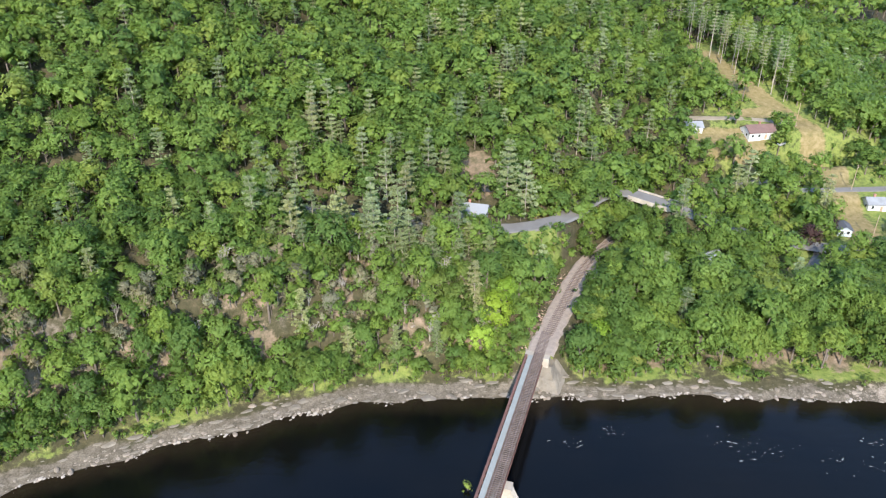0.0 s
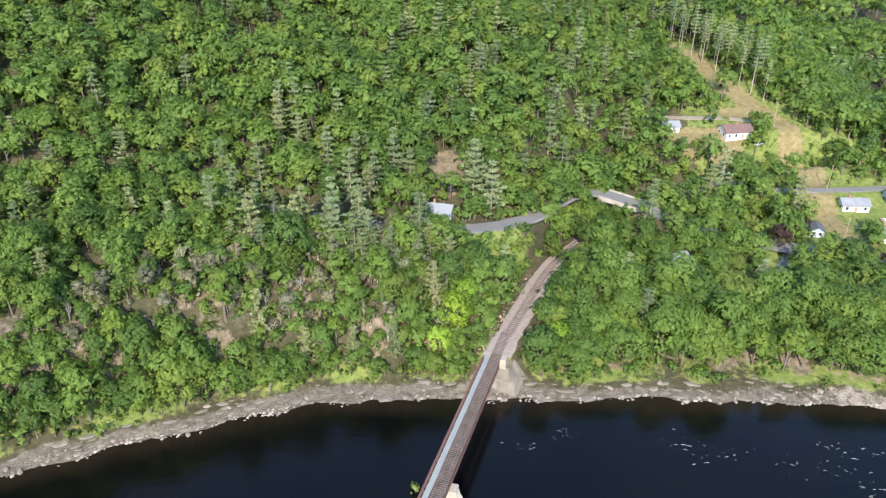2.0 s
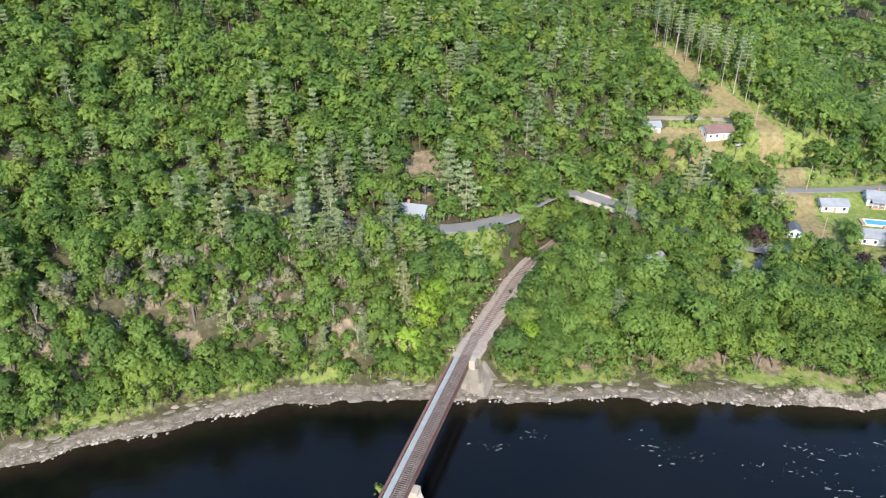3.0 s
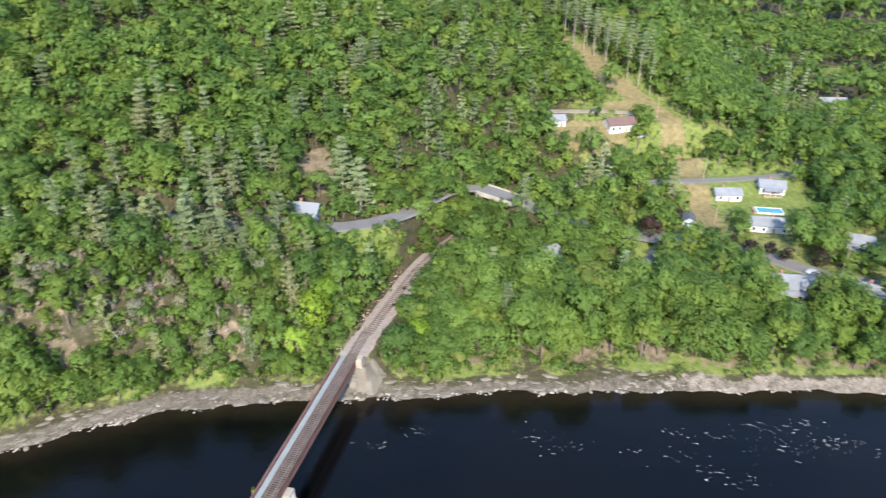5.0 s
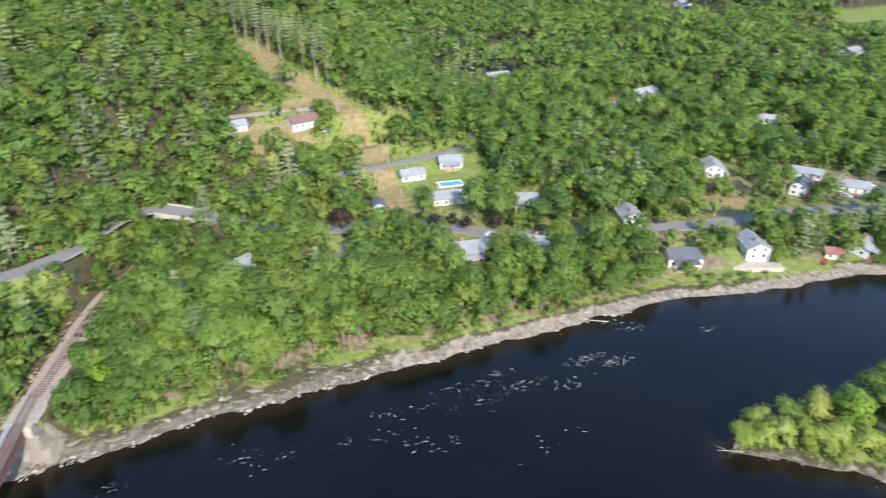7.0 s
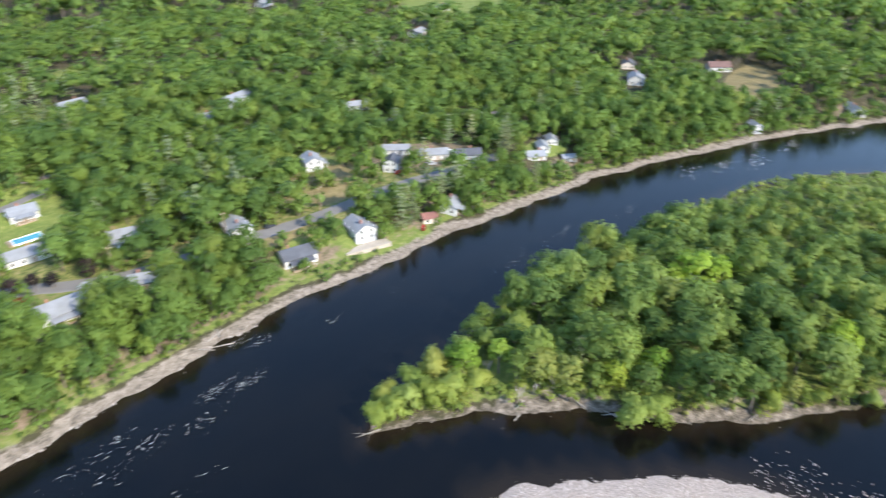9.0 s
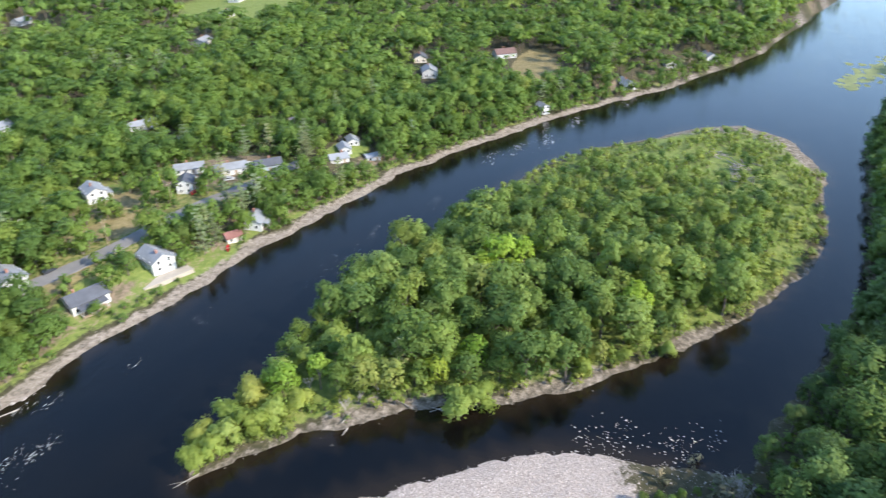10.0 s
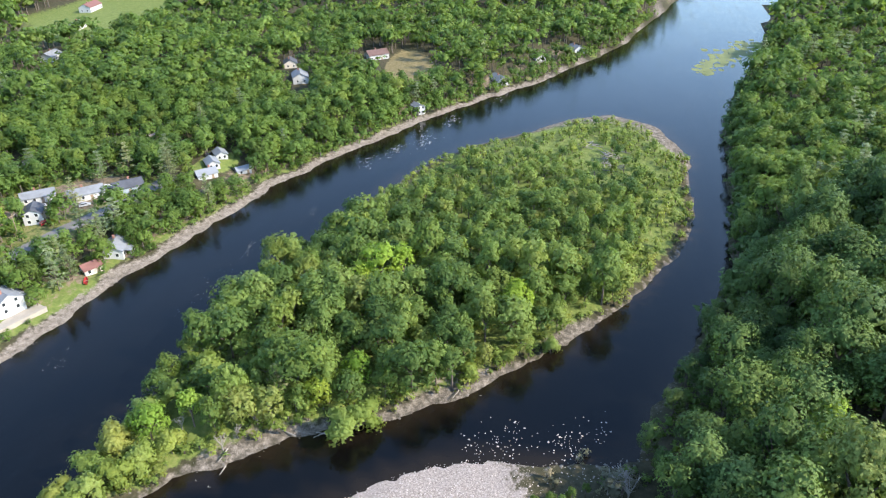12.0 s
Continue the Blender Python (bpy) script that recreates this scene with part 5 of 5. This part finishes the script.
# track on the railway bed, up to the cutting under the road
bed, bed_side = along(RAILWAY[1:9], 1.0)
bed = bed[9:]
bed_side = bed_side[9:]
track = thing("railway_track", Matrix(), "single railway track of worn rails on timber ties", "railway track")
for s_ in (-0.75, 0.75):
    rv, rf = [], []
    for q, sd in zip(bed, bed_side):
        for u, dz in ((-0.07, 0.05), (-0.045, 0.3), (0.045, 0.3), (0.07, 0.05)):
            rv.append((q[0] + sd[0] * (s_ + u), q[1] + sd[1] * (s_ + u), q[2] + dz))
    for i in range(len(bed) - 1):
        rf += [(i * 4 + k, i * 4 + k + 1, i * 4 + k + 5, i * 4 + k + 4) for k in range(3)]
    mesh_object("rail", rv, rf, [RAIL], track)
for i in range(0, min(len(bed), 150)):
    tie = new("tie", tie_mesh)
    tie.parent = track
    tie.matrix_local = pose(bed[i][0], bed[i][1], bed[i][2] + 0.2, 0, 0, math.degrees(math.atan2(bed_side[i][1], bed_side[i][0])) + 90) @ pose(0, -0.12, 0)

over = thing("road_bridge", pose(67.5, 233, 21.1, 0, 0, -40), "concrete road bridge over the railway cutting", "bridge")
part("deck", boxes((-9.5, 9.5, -3.8, 3.8, -0.9, 0)), CONCRETE, over)
part("roadway", boxes((-9.5, 9.5, -3.5, 3.5, 0.004, 0.05)), ASPHALT, over, "worn asphalt roadway")
for s_ in (-1, 1):
    part("parapet", boxes((-9.5, 9.5, s_ * 3.8 - 0.18, s_ * 3.8 + 0.18, -1.0, 0.6)), CONCRETE, over)
    part("abutment", boxes((s_ * 8.5 - 1.2, s_ * 8.5 + 1.2, -4, 4, -10, -0.9)), CONCRETE, over)


# ---------------------------------------------------------------- stones, foam and drift
def stone_shapes(seed, count, flat):
    rng = np.random.default_rng(seed)
    return [(ICO_V * rng.uniform(0.7, 1.2, (12, 1)) * [1, rng.uniform(0.6, 0.95), flat], ICO_F) for _ in range(count)]


def pebbles(seed, count):
    rng = np.random.default_rng(seed)
    return [(OCT_V * rng.uniform(0.7, 1.25, (6, 1)) * [1, rng.uniform(0.6, 0.95), 0.55], OCT_F) for _ in range(count)]


def strew(name, spots, shapes, material, label, category):
    """Stones (x, y, z, size, turn) as one joined bed."""
    spots = np.asarray(spots, float)
    rng = np.random.default_rng(3)
    which = rng.integers(len(shapes), size=len(spots))
    vs, fs, o = [], [], 0
    for k, (v, f) in enumerate(shapes):
        s_ = spots[which == k]
        c, sn, sc = np.cos(s_[:, 4])[:, None], np.sin(s_[:, 4])[:, None], s_[:, 3][:, None]
        vs.append(np.stack([(v[None, :, 0] * c - v[None, :, 1] * sn) * sc + s_[:, 0][:, None], (v[None, :, 0] * sn + v[None, :, 1] * c) * sc + s_[:, 1][:, None], v[None, :, 2] * sc + s_[:, 2][:, None]], -1).reshape(-1, 3))
        fs.append((f[None] + (np.arange(len(s_)) * len(v))[:, None, None] + o).reshape(-1, 3))
        o += len(s_) * len(v)
    COUNT[name] = len(spots)
    return tagged(mesh_object(name, np.concatenate(vs), np.concatenate(fs), [material]), label, category, kind="stuff")


def places(seed, area, step, choose, low, high, sink=0.2):
    x, y, rng = scatter(seed, *area, step)
    z, dn, ds, di = land(x, y)
    sel = choose(x, y, dn, ds, di, rng)
    size = low + (high - low) * rng.random(len(x)) ** 3
    return np.stack([x, y, np.maximum(z, -0.25) - sink * size * 0.5, size, rng.uniform(0, 6.28, len(x))], -1)[sel]


slabs = places(60, (-125, 110, 90, 165), 2.1, lambda x, y, dn, ds, di, g: (dn > -0.8) & (dn < 6) & (g.random(len(x)) < 0.6), 0.5, 2.2)
slabs[:, 4] = 0.35 * np.random.default_rng(1).normal(size=len(slabs)) + np.interp(slabs[:, 0], [-110, -30, 100], [0.6, 0.2, 0.05])
strew("ledge_slabs", slabs, [(v * [1.5, 1, 1], f) for v, f in stone_shapes(59, 6, 0.2)], ROCK, "grey slabs of bedrock stepping down to the river", "rocks")
ledge = places(61, (-125, 130, 90, 165), 1.15, lambda x, y, dn, ds, di, g: (dn > -1.0) & (dn < 2.6) & (vnoise(x, y, 7, 61) + 0.6 * g.random(len(x)) > 0.15), 0.2, 1.0)
strew("shore_rocks", ledge, stone_shapes(62, 8, 0.34), ROCK_PALE, "pale broken ledge rocks along the waterline", "rocks")
cobble = places(63, (75, 460, 20, 170), 1.3, lambda x, y, dn, ds, di, g: (dn > -2.2) & (dn < 5) & (g.random(len(x)) < np.interp(dn, [-2.2, 0, 2, 5], [0.25, 0.7, 0.45, 0.2])), 0.14, 0.6)
edge_rocks = places(72, (-125, 200, 90, 165), 1.0, lambda x, y, dn, ds, di, g: (dn > -1.6) & (dn < 0.6) & (vnoise(x, y, 5, 63) + 0.5 * g.random(len(x)) > 0.2), 0.2, 0.75, -0.1)
strew("waterline_rocks", edge_rocks, stone_shapes(73, 6, 0.45), ROCK_WHITISH, "whitish rocks along the waterline", "rocks")
strew("shore_cobbles", cobble, stone_shapes(64, 6, 0.5), ROCK, "grey and pale cobbles along the village shore", "stones")
isle_rim = places(65, (170, 490, -75, 105), 1.5, lambda x, y, dn, ds, di, g: (di > -1.5) & (di < 3.0) & (g.random(len(x)) < 0.4), 0.18, 0.6)
strew("island_stones", isle_rim, stone_shapes(66, 5, 0.5), ROCK, "grey-brown stones round the island's rim", "stones")
bar_stones = places(67, (150, 236, -28, 66), 0.72, lambda x, y, dn, ds, di, g: (ds > -13) & (ds < 26) & ((x < 219) | (ds < 1)) & (g.random(len(x)) < (0.3 + 0.7 * smooth(y, -13, -3)) * (1 - 0.5 * np.exp(-((x - 213) / 6.0) ** 2 - ((y + 5.5) / 7.5) ** 2)) * np.interp(ds, [-13, -5, -2, 0, 2], [0.0, 0.03, 0.16, 0.75, 0.8])) & ((ds > -4) | (y < 22)), 0.13, 0.38, 0.1)
strew("gravel_bar", bar_stones, pebbles(68, 6), STONE_WHITE, "sunlit bar of whitish river gravel", "gravel")
shoal_stones = places(74, (208, 240, -26, 12), 0.9, lambda x, y, dn, ds, di, g: g.random(len(x)) < 0.5 * np.exp(-((x - 222) / 4.5) ** 2 - ((y - 3) / 5.5) ** 2) + 0.35 * np.exp(-((x - 226) / 5) ** 2 - ((y + 2) / 4) ** 2) + 0.75 * np.exp(-((x - 226) / 4.5) ** 2 - ((y + 15) / 4) ** 2) + 0.4 * np.exp(-((x - 232) / 4) ** 2 - ((y + 23) / 3.5) ** 2), 0.13, 0.36, 0)
shoal_stones[:, 2] = np.maximum(shoal_stones[:, 2], 0.04)
strew("shoal_stones", shoal_stones, stone_shapes(75, 6, 0.5), STONE_WHITE, "white stones breaking the surface of the brown shallows", "stones")
rubble = places(76, (12, 42, 148, 200), 0.9, lambda x, y, dn, ds, di, g: (near_line(x, y, RAILWAY)[0] > 2.6) & (near_line(x, y, RAILWAY)[0] < 6.2) & (x < np.interp(y, [143, 167, 197], [18, 25, 36])) & (g.random(len(x)) < 0.55), 0.15, 0.7)
strew("track_rubble", rubble, stone_shapes(77, 6, 0.5), plain("pinkish_broken_stone", (0.36, 0.25, 0.19), 0.9, 0, 0.3, 1.5, 0.6), "pinkish broken stone tipped beside the railway bed", "rubble")
shade_stones = places(69, (215, 330, -70, 5), 1.2, lambda x, y, dn, ds, di, g: (ds > -6) & (ds < 2) & (g.random(len(x)) < np.interp(ds, [-6, -1, 2], [0.08, 0.35, 0.5])), 0.2, 0.7)
strew("bank_stones", shade_stones, stone_shapes(70, 5, 0.5), ROCK, "grey stones in the shallows under the bank trees", "stones")

boulder_models = []
for i in range(4):
    rng_b = np.random.default_rng(80 + i)
    bm = bmesh.new()
    bmesh.ops.create_icosphere(bm, subdivisions=2, radius=1.0)
    for v in bm.verts:
        k = 1 + 0.28 * noise.noise(v.co * 1.3 + Vector((i * 7, 0, 0)))
        v.co = Vector((v.co.x * k, v.co.y * k * 0.75, max(-0.4, min(0.55, v.co.z * k * 0.7))))
    me = bpy.data.meshes.new("boulder")
    bm.to_mesh(me)
    bm.free()
    me.materials.append(ROCK_PALE)
    boulder_models.append(me)
bx, by, rng = scatter(81, -120, 120, 95, 165, 4.2)
bz, bdn, _, _ = land(bx, by)
sel = ((bdn > -1.2) & (bdn < 6) & (rng.random(len(bx)) < 0.28)) | ((bdn > 9) & (bdn < 26) & (bx < 12) & (rng.random(len(bx)) < 0.12))
for x, y, z in zip(bx[sel], by[sel], bz[sel]):
    s_ = rng.uniform(0.35, 0.95)
    ob = new("boulder", boulder_models[rng.integers(4)])
    ob.matrix_world = Matrix.Translation((x, y, max(z, -0.1) + 0.1)) @ Matrix.Rotation(rng.uniform(0, 6.28), 4, "Z") @ Matrix.Diagonal((s_ * 1.2, s_, s_ * 0.8, 1))
    tagged(ob, "pale grey weathered boulder on the rocky shore", "boulder", "boulders on the shore")
COUNT["boulder"] = int(sel.sum())

# foam on the rapids: ragged flecks drawn out along the current
RAPIDS = [(165, 135, 7, 2.5, 44), (172, 131, 6, 2.5, 34), (155, 128, 7, 3, 14), (143, 132, 8, 3, 16), (137, 139, 6, 2, 16), (125, 138, 6, 2, 12), (138, 110, 10, 5, 10), (209, 133, 6, 2, 8), (271, 108, 16, 3, 10), (131, 131, 12, 5, 30), (111, 122, 10, 6, 16), (75, 131, 9, 4, 10), (38, 137, 4, 2, 8), (28, 133, 4, 2, 6), (67, 136, 8, 3, 8), (107, 135, 10, 3, 14), (95, 128, 12, 5, 14),
          (459, 57, 9, 4, 34), (427, 64, 11, 5, 34), (412, 76, 9, 4, 26), (395, 86, 9, 4, 16), (440, 70, 12, 4, 20), (306, 104, 14, 3, 12), (284, 104, 12, 3, 10), (340, 92, 12, 3, 10), (182, 148, 5, 2, 16), (187, 143, 5, 2, 10), (235, 130, 7, 3, 8), (500, 36, 9, 4, 10)]
rng = np.random.default_rng(91)
fv, ff = [], []
for rx, ry, ra, rb, many in RAPIDS:
    for _ in range(int(many * 2.4)):
        x, y = rx + rng.normal() * ra * 0.5, ry + rng.normal() * rb * 0.5
        flow = math.atan2(np.interp(x + 5, NORTH_X, NORTH_Y) - np.interp(x - 5, NORTH_X, NORTH_Y), 10) + rng.normal() * 0.25
        la, lb = 0.06 + 0.8 * rng.random() ** 4, 0.015 + 0.06 * rng.random() ** 2
        if rx > 380:
            la, lb = la * 1.9, lb * 2.2
        k0 = len(fv)
        for a in np.arange(9) * 2 * np.pi / 9:
            r = rng.uniform(0.45, 1.15)
            u, w = math.cos(a) * la * r, math.sin(a) * lb * r
            fv.append((x + u * math.cos(flow) - w * math.sin(flow), y + u * math.sin(flow) + w * math.cos(flow), 0.04))
        fv.append((x, y, 0.1 + 0.1 * rng.random()))
        ff += [(k0 + i, k0 + (i + 1) % 9, k0 + 9) for i in range(9)]
tagged(mesh_object("river_foam", fv, ff, [FOAM]), "white flecks of foam on the rapids", "foam", kind="stuff")

# weed on the slow reach
rng = np.random.default_rng(92)
fv, ff = [], []
for i in range(260):
    t = rng.random() ** 0.8
    x, y = 578 + 90 * t + rng.normal() * 5, -84 - 52 * t + rng.normal() * (2 + 7 * t)
    k0, rr = len(fv), rng.uniform(0.8, 3.2)
    for a in np.arange(8) * 2 * np.pi / 8:
        r = rr * rng.uniform(0.6, 1.2)
        fv.append((x + math.cos(a) * r * 1.7, y + math.sin(a) * r, 0.03))
    fv.append((x, y, 0.06 + 0.04 * rng.random()))
    ff += [(k0 + i_, k0 + (i_ + 1) % 8, k0 + 8) for i_ in range(8)]
tagged(mesh_object("water_weed", fv, ff, [ALGAE]), "olive mats of water weed on the slow reach", "water weed", kind="stuff")


def log_pile(x, y, count, spread, seed):
    """Bleached drift logs lying across one another."""
    rng = np.random.default_rng(seed)
    for i in range(count):
        px, py = x + rng.normal() * spread, y + rng.normal() * spread * 0.6
        a, ln = rng.uniform(0, 3.14), rng.uniform(2.5, 8)
        z = ground_at(px, py) + 0.25 + 0.1 * (i % 4)
        v, f = join([tube((-ln / 2, 0, 0), (ln / 2, 0.2, 0.15), 0.2, 0.12, 6), tube((ln * 0.1, 0, 0.1), (ln * 0.35, 0.9, 0.7), 0.08, 0.03, 4)])
        ob = mesh_object("drift_log", v, f, [DEADWOOD])
        ob.matrix_world = pose(px, py, z, 0, 0, math.degrees(a))
        tagged(ob, "bleached drift log stranded on the island", "log", "drift logs")


log_pile(407, -27, 44, 7, 1)
log_pile(424, -18, 12, 5, 2)
log_pile(221, 45, 4, 4, 3)
log_pile(206, 64, 5, 4, 4)
log_pile(244, 10, 4, 4, 5)
log_pile(178, 152, 4, 3, 6)
fallen = mesh_object("fallen_tree", *join([tube((0, 0, 0.6), (-9, 5, 0.15), 0.25, 0.08, 6), tube((-4, 2.2, 0.4), (-8, -0.5, 0.5), 0.1, 0.03, 4), tube((-5, 2.8, 0.4), (-9, 7, 1.2), 0.1, 0.03, 4)]), [DEADWOOD])
fallen.matrix_world = Matrix.Translation((179, 89, 0.05)) @ Matrix.Diagonal((0.6, 0.6, 0.6, 1))
tagged(fallen, "bare fallen tree lying in the water off the island", "fallen tree")
shoal = single_tree("islet_bush", *SHRUB[1], LEAF_WILLOW, "small green bush in the water beside the bridge pier", "bush", "")
shoal.matrix_world = Matrix.Translation((2.2, 116, -0.2)) @ Matrix.Diagonal((1.0, 1.0, 1.0, 1))

# ---------------------------------------------------------------- yards
pool = thing("swimming_pool", pose(170, 243.5, ground_at(170, 243.5), 0, 0, -8), "raised pool of turquoise water behind a house", "pool")
bm = boxes((-4.9, 4.9, -2.5, -2.2, -0.6, 0.75), (-4.9, 4.9, 2.2, 2.5, -0.6, 0.75), (-4.9, -4.6, -2.2, 2.2, -0.6, 0.75), (4.6, 4.9, -2.2, 2.2, -0.6, 0.75))
part("pool_wall", bm, TRIM, pool)
part("pool_water", boxes((-4.6, 4.6, -2.2, 2.2, -0.6, 0.6)), POOL, pool, "turquoise water")
part("deck", boxes((-6.2, -4.95, -2.5, 2.5, -0.6, 0.7)), WOOD, pool)

wall_thing = thing("terrace_wall", pose(246, 152, ground_at(246, 152) - 0.6, 0, 0, -22), "pale concrete retaining wall below a riverside house", "wall")
part("wall", boxes((-9, 9, -0.4, 0.4, -1.0, 1.9), (-9.1, 9.1, -0.5, 0.5, 1.9, 2.05)), CONCRETE, wall_thing)
part("terrace", boxes((-9, 9, 0.4, 4.5, -1.0, 1.85)), CONCRETE, wall_thing)


def car(x, y, turn, paint):
    words = paint.name.split("_")[0]
    root = thing("car", pose(x, y, ground_at(x, y) + 0.05, 0, 0, turn), f"{words} car parked beside a house", "car", "parked cars")
    bm = bmesh.new()
    prism(bm, [(-2.2, 0.35), (2.2, 0.35), (2.25, 0.8), (1.3, 0.95), (0.7, 1.45), (-1.2, 1.48), (-2.0, 1.0), (-2.25, 0.9)], -0.88, 0.88)
    part("body", bm, paint, root)
    bm = bmesh.new()
    prism(bm, [(1.15, 1.0), (0.66, 1.4), (-1.15, 1.42), (-1.8, 1.02)], -0.9, 0.9)
    part("windows", bm, GLASS, root)
    for wx_ in (-1.35, 1.4):
        for wy_ in (-0.82, 0.82):
            w = mesh_object("wheel", *tube((wx_, wy_ - 0.1, 0.33), (wx_, wy_ + 0.1, 0.33), 0.33, 0.33, 12), [RUBBER], root)


for i, (x, y, turn) in enumerate([(224, -80, 20), (132, 291, 40), (136, 286, 35), (95, 285, 80), (310, 192, -40), (315, 176, -50), (317, 187, -45), (229, 185, -10), (187, 214, 60), (166, 200, 20), (298, 180, -30), (372, 153, 20), (330, 176, -45), (174, 262, 0), (149, 206, 10), (6, 214, 0)]):
    car(x, y, turn, CAR_PAINTS[(i * 3) % 4])


def utility_pole(x, y, turn):
    root = thing("utility_pole", pose(x, y, ground_at(x, y), 0, 0, turn), "weathered wooden utility pole beside the road", "utility pole", "utility poles")
    mesh_object("pole", *tube((0, 0, -0.5), (0, 0, 10.5), 0.17, 0.11, 7), [WOOD], root)
    part("crossarm", boxes((-1.2, 1.2, -0.06, 0.06, 9.6, 9.75)), WOOD, root)
    for k in (-1, 0, 1):
        mesh_object("insulator", *tube((k * 1.05, 0, 9.75), (k * 1.05, 0, 9.95), 0.06, 0.04, 6), [TRIM], root)


for x, y, turn in [(140, 300, 70), (150, 262, 70), (143, 228, 60), (176, 200, -40), (214, 191, -15), (250, 180, -10), (284, 180, -10)]:
    utility_pole(x, y, turn)

boat = thing("rowing_boat", pose(272, 147, ground_at(272, 147) + 0.05, 0, 0, 35), "red rowing boat drawn up on the grass", "boat")
bm = bmesh.new()
ring = [(-2.4, 0.5), (-1.2, 0.75), (0.6, 0.75), (1.8, 0.45), (2.5, 0.0), (1.8, -0.45), (0.6, -0.75), (-1.2, -0.75), (-2.4, -0.5)]
top = [bm.verts.new((x, y, 0.6 + 0.05 * x * x)) for x, y in ring]
low = [bm.verts.new((x * 0.8, y * 0.6, 0.0)) for x, y in ring]
inn = [bm.verts.new((x * 0.9, y * 0.85, 0.5 + 0.05 * x * x)) for x, y in ring]
bot = [bm.verts.new((x * 0.75, y * 0.5, 0.12)) for x, y in ring]
for a, b_ in ((low, top), (top, inn), (inn, bot)):
    for i in range(9):
        bm.faces.new((a[i], a[(i + 1) % 9], b_[(i + 1) % 9], b_[i]))
bm.faces.new(low[::-1])
bm.faces.new(bot)
part("hull", bm, CAR_PAINTS[2], boat)
part("bench", boxes((-0.15, 0.15, -0.62, 0.62, 0.42, 0.48)), WOOD, boat)
print(COUNT)
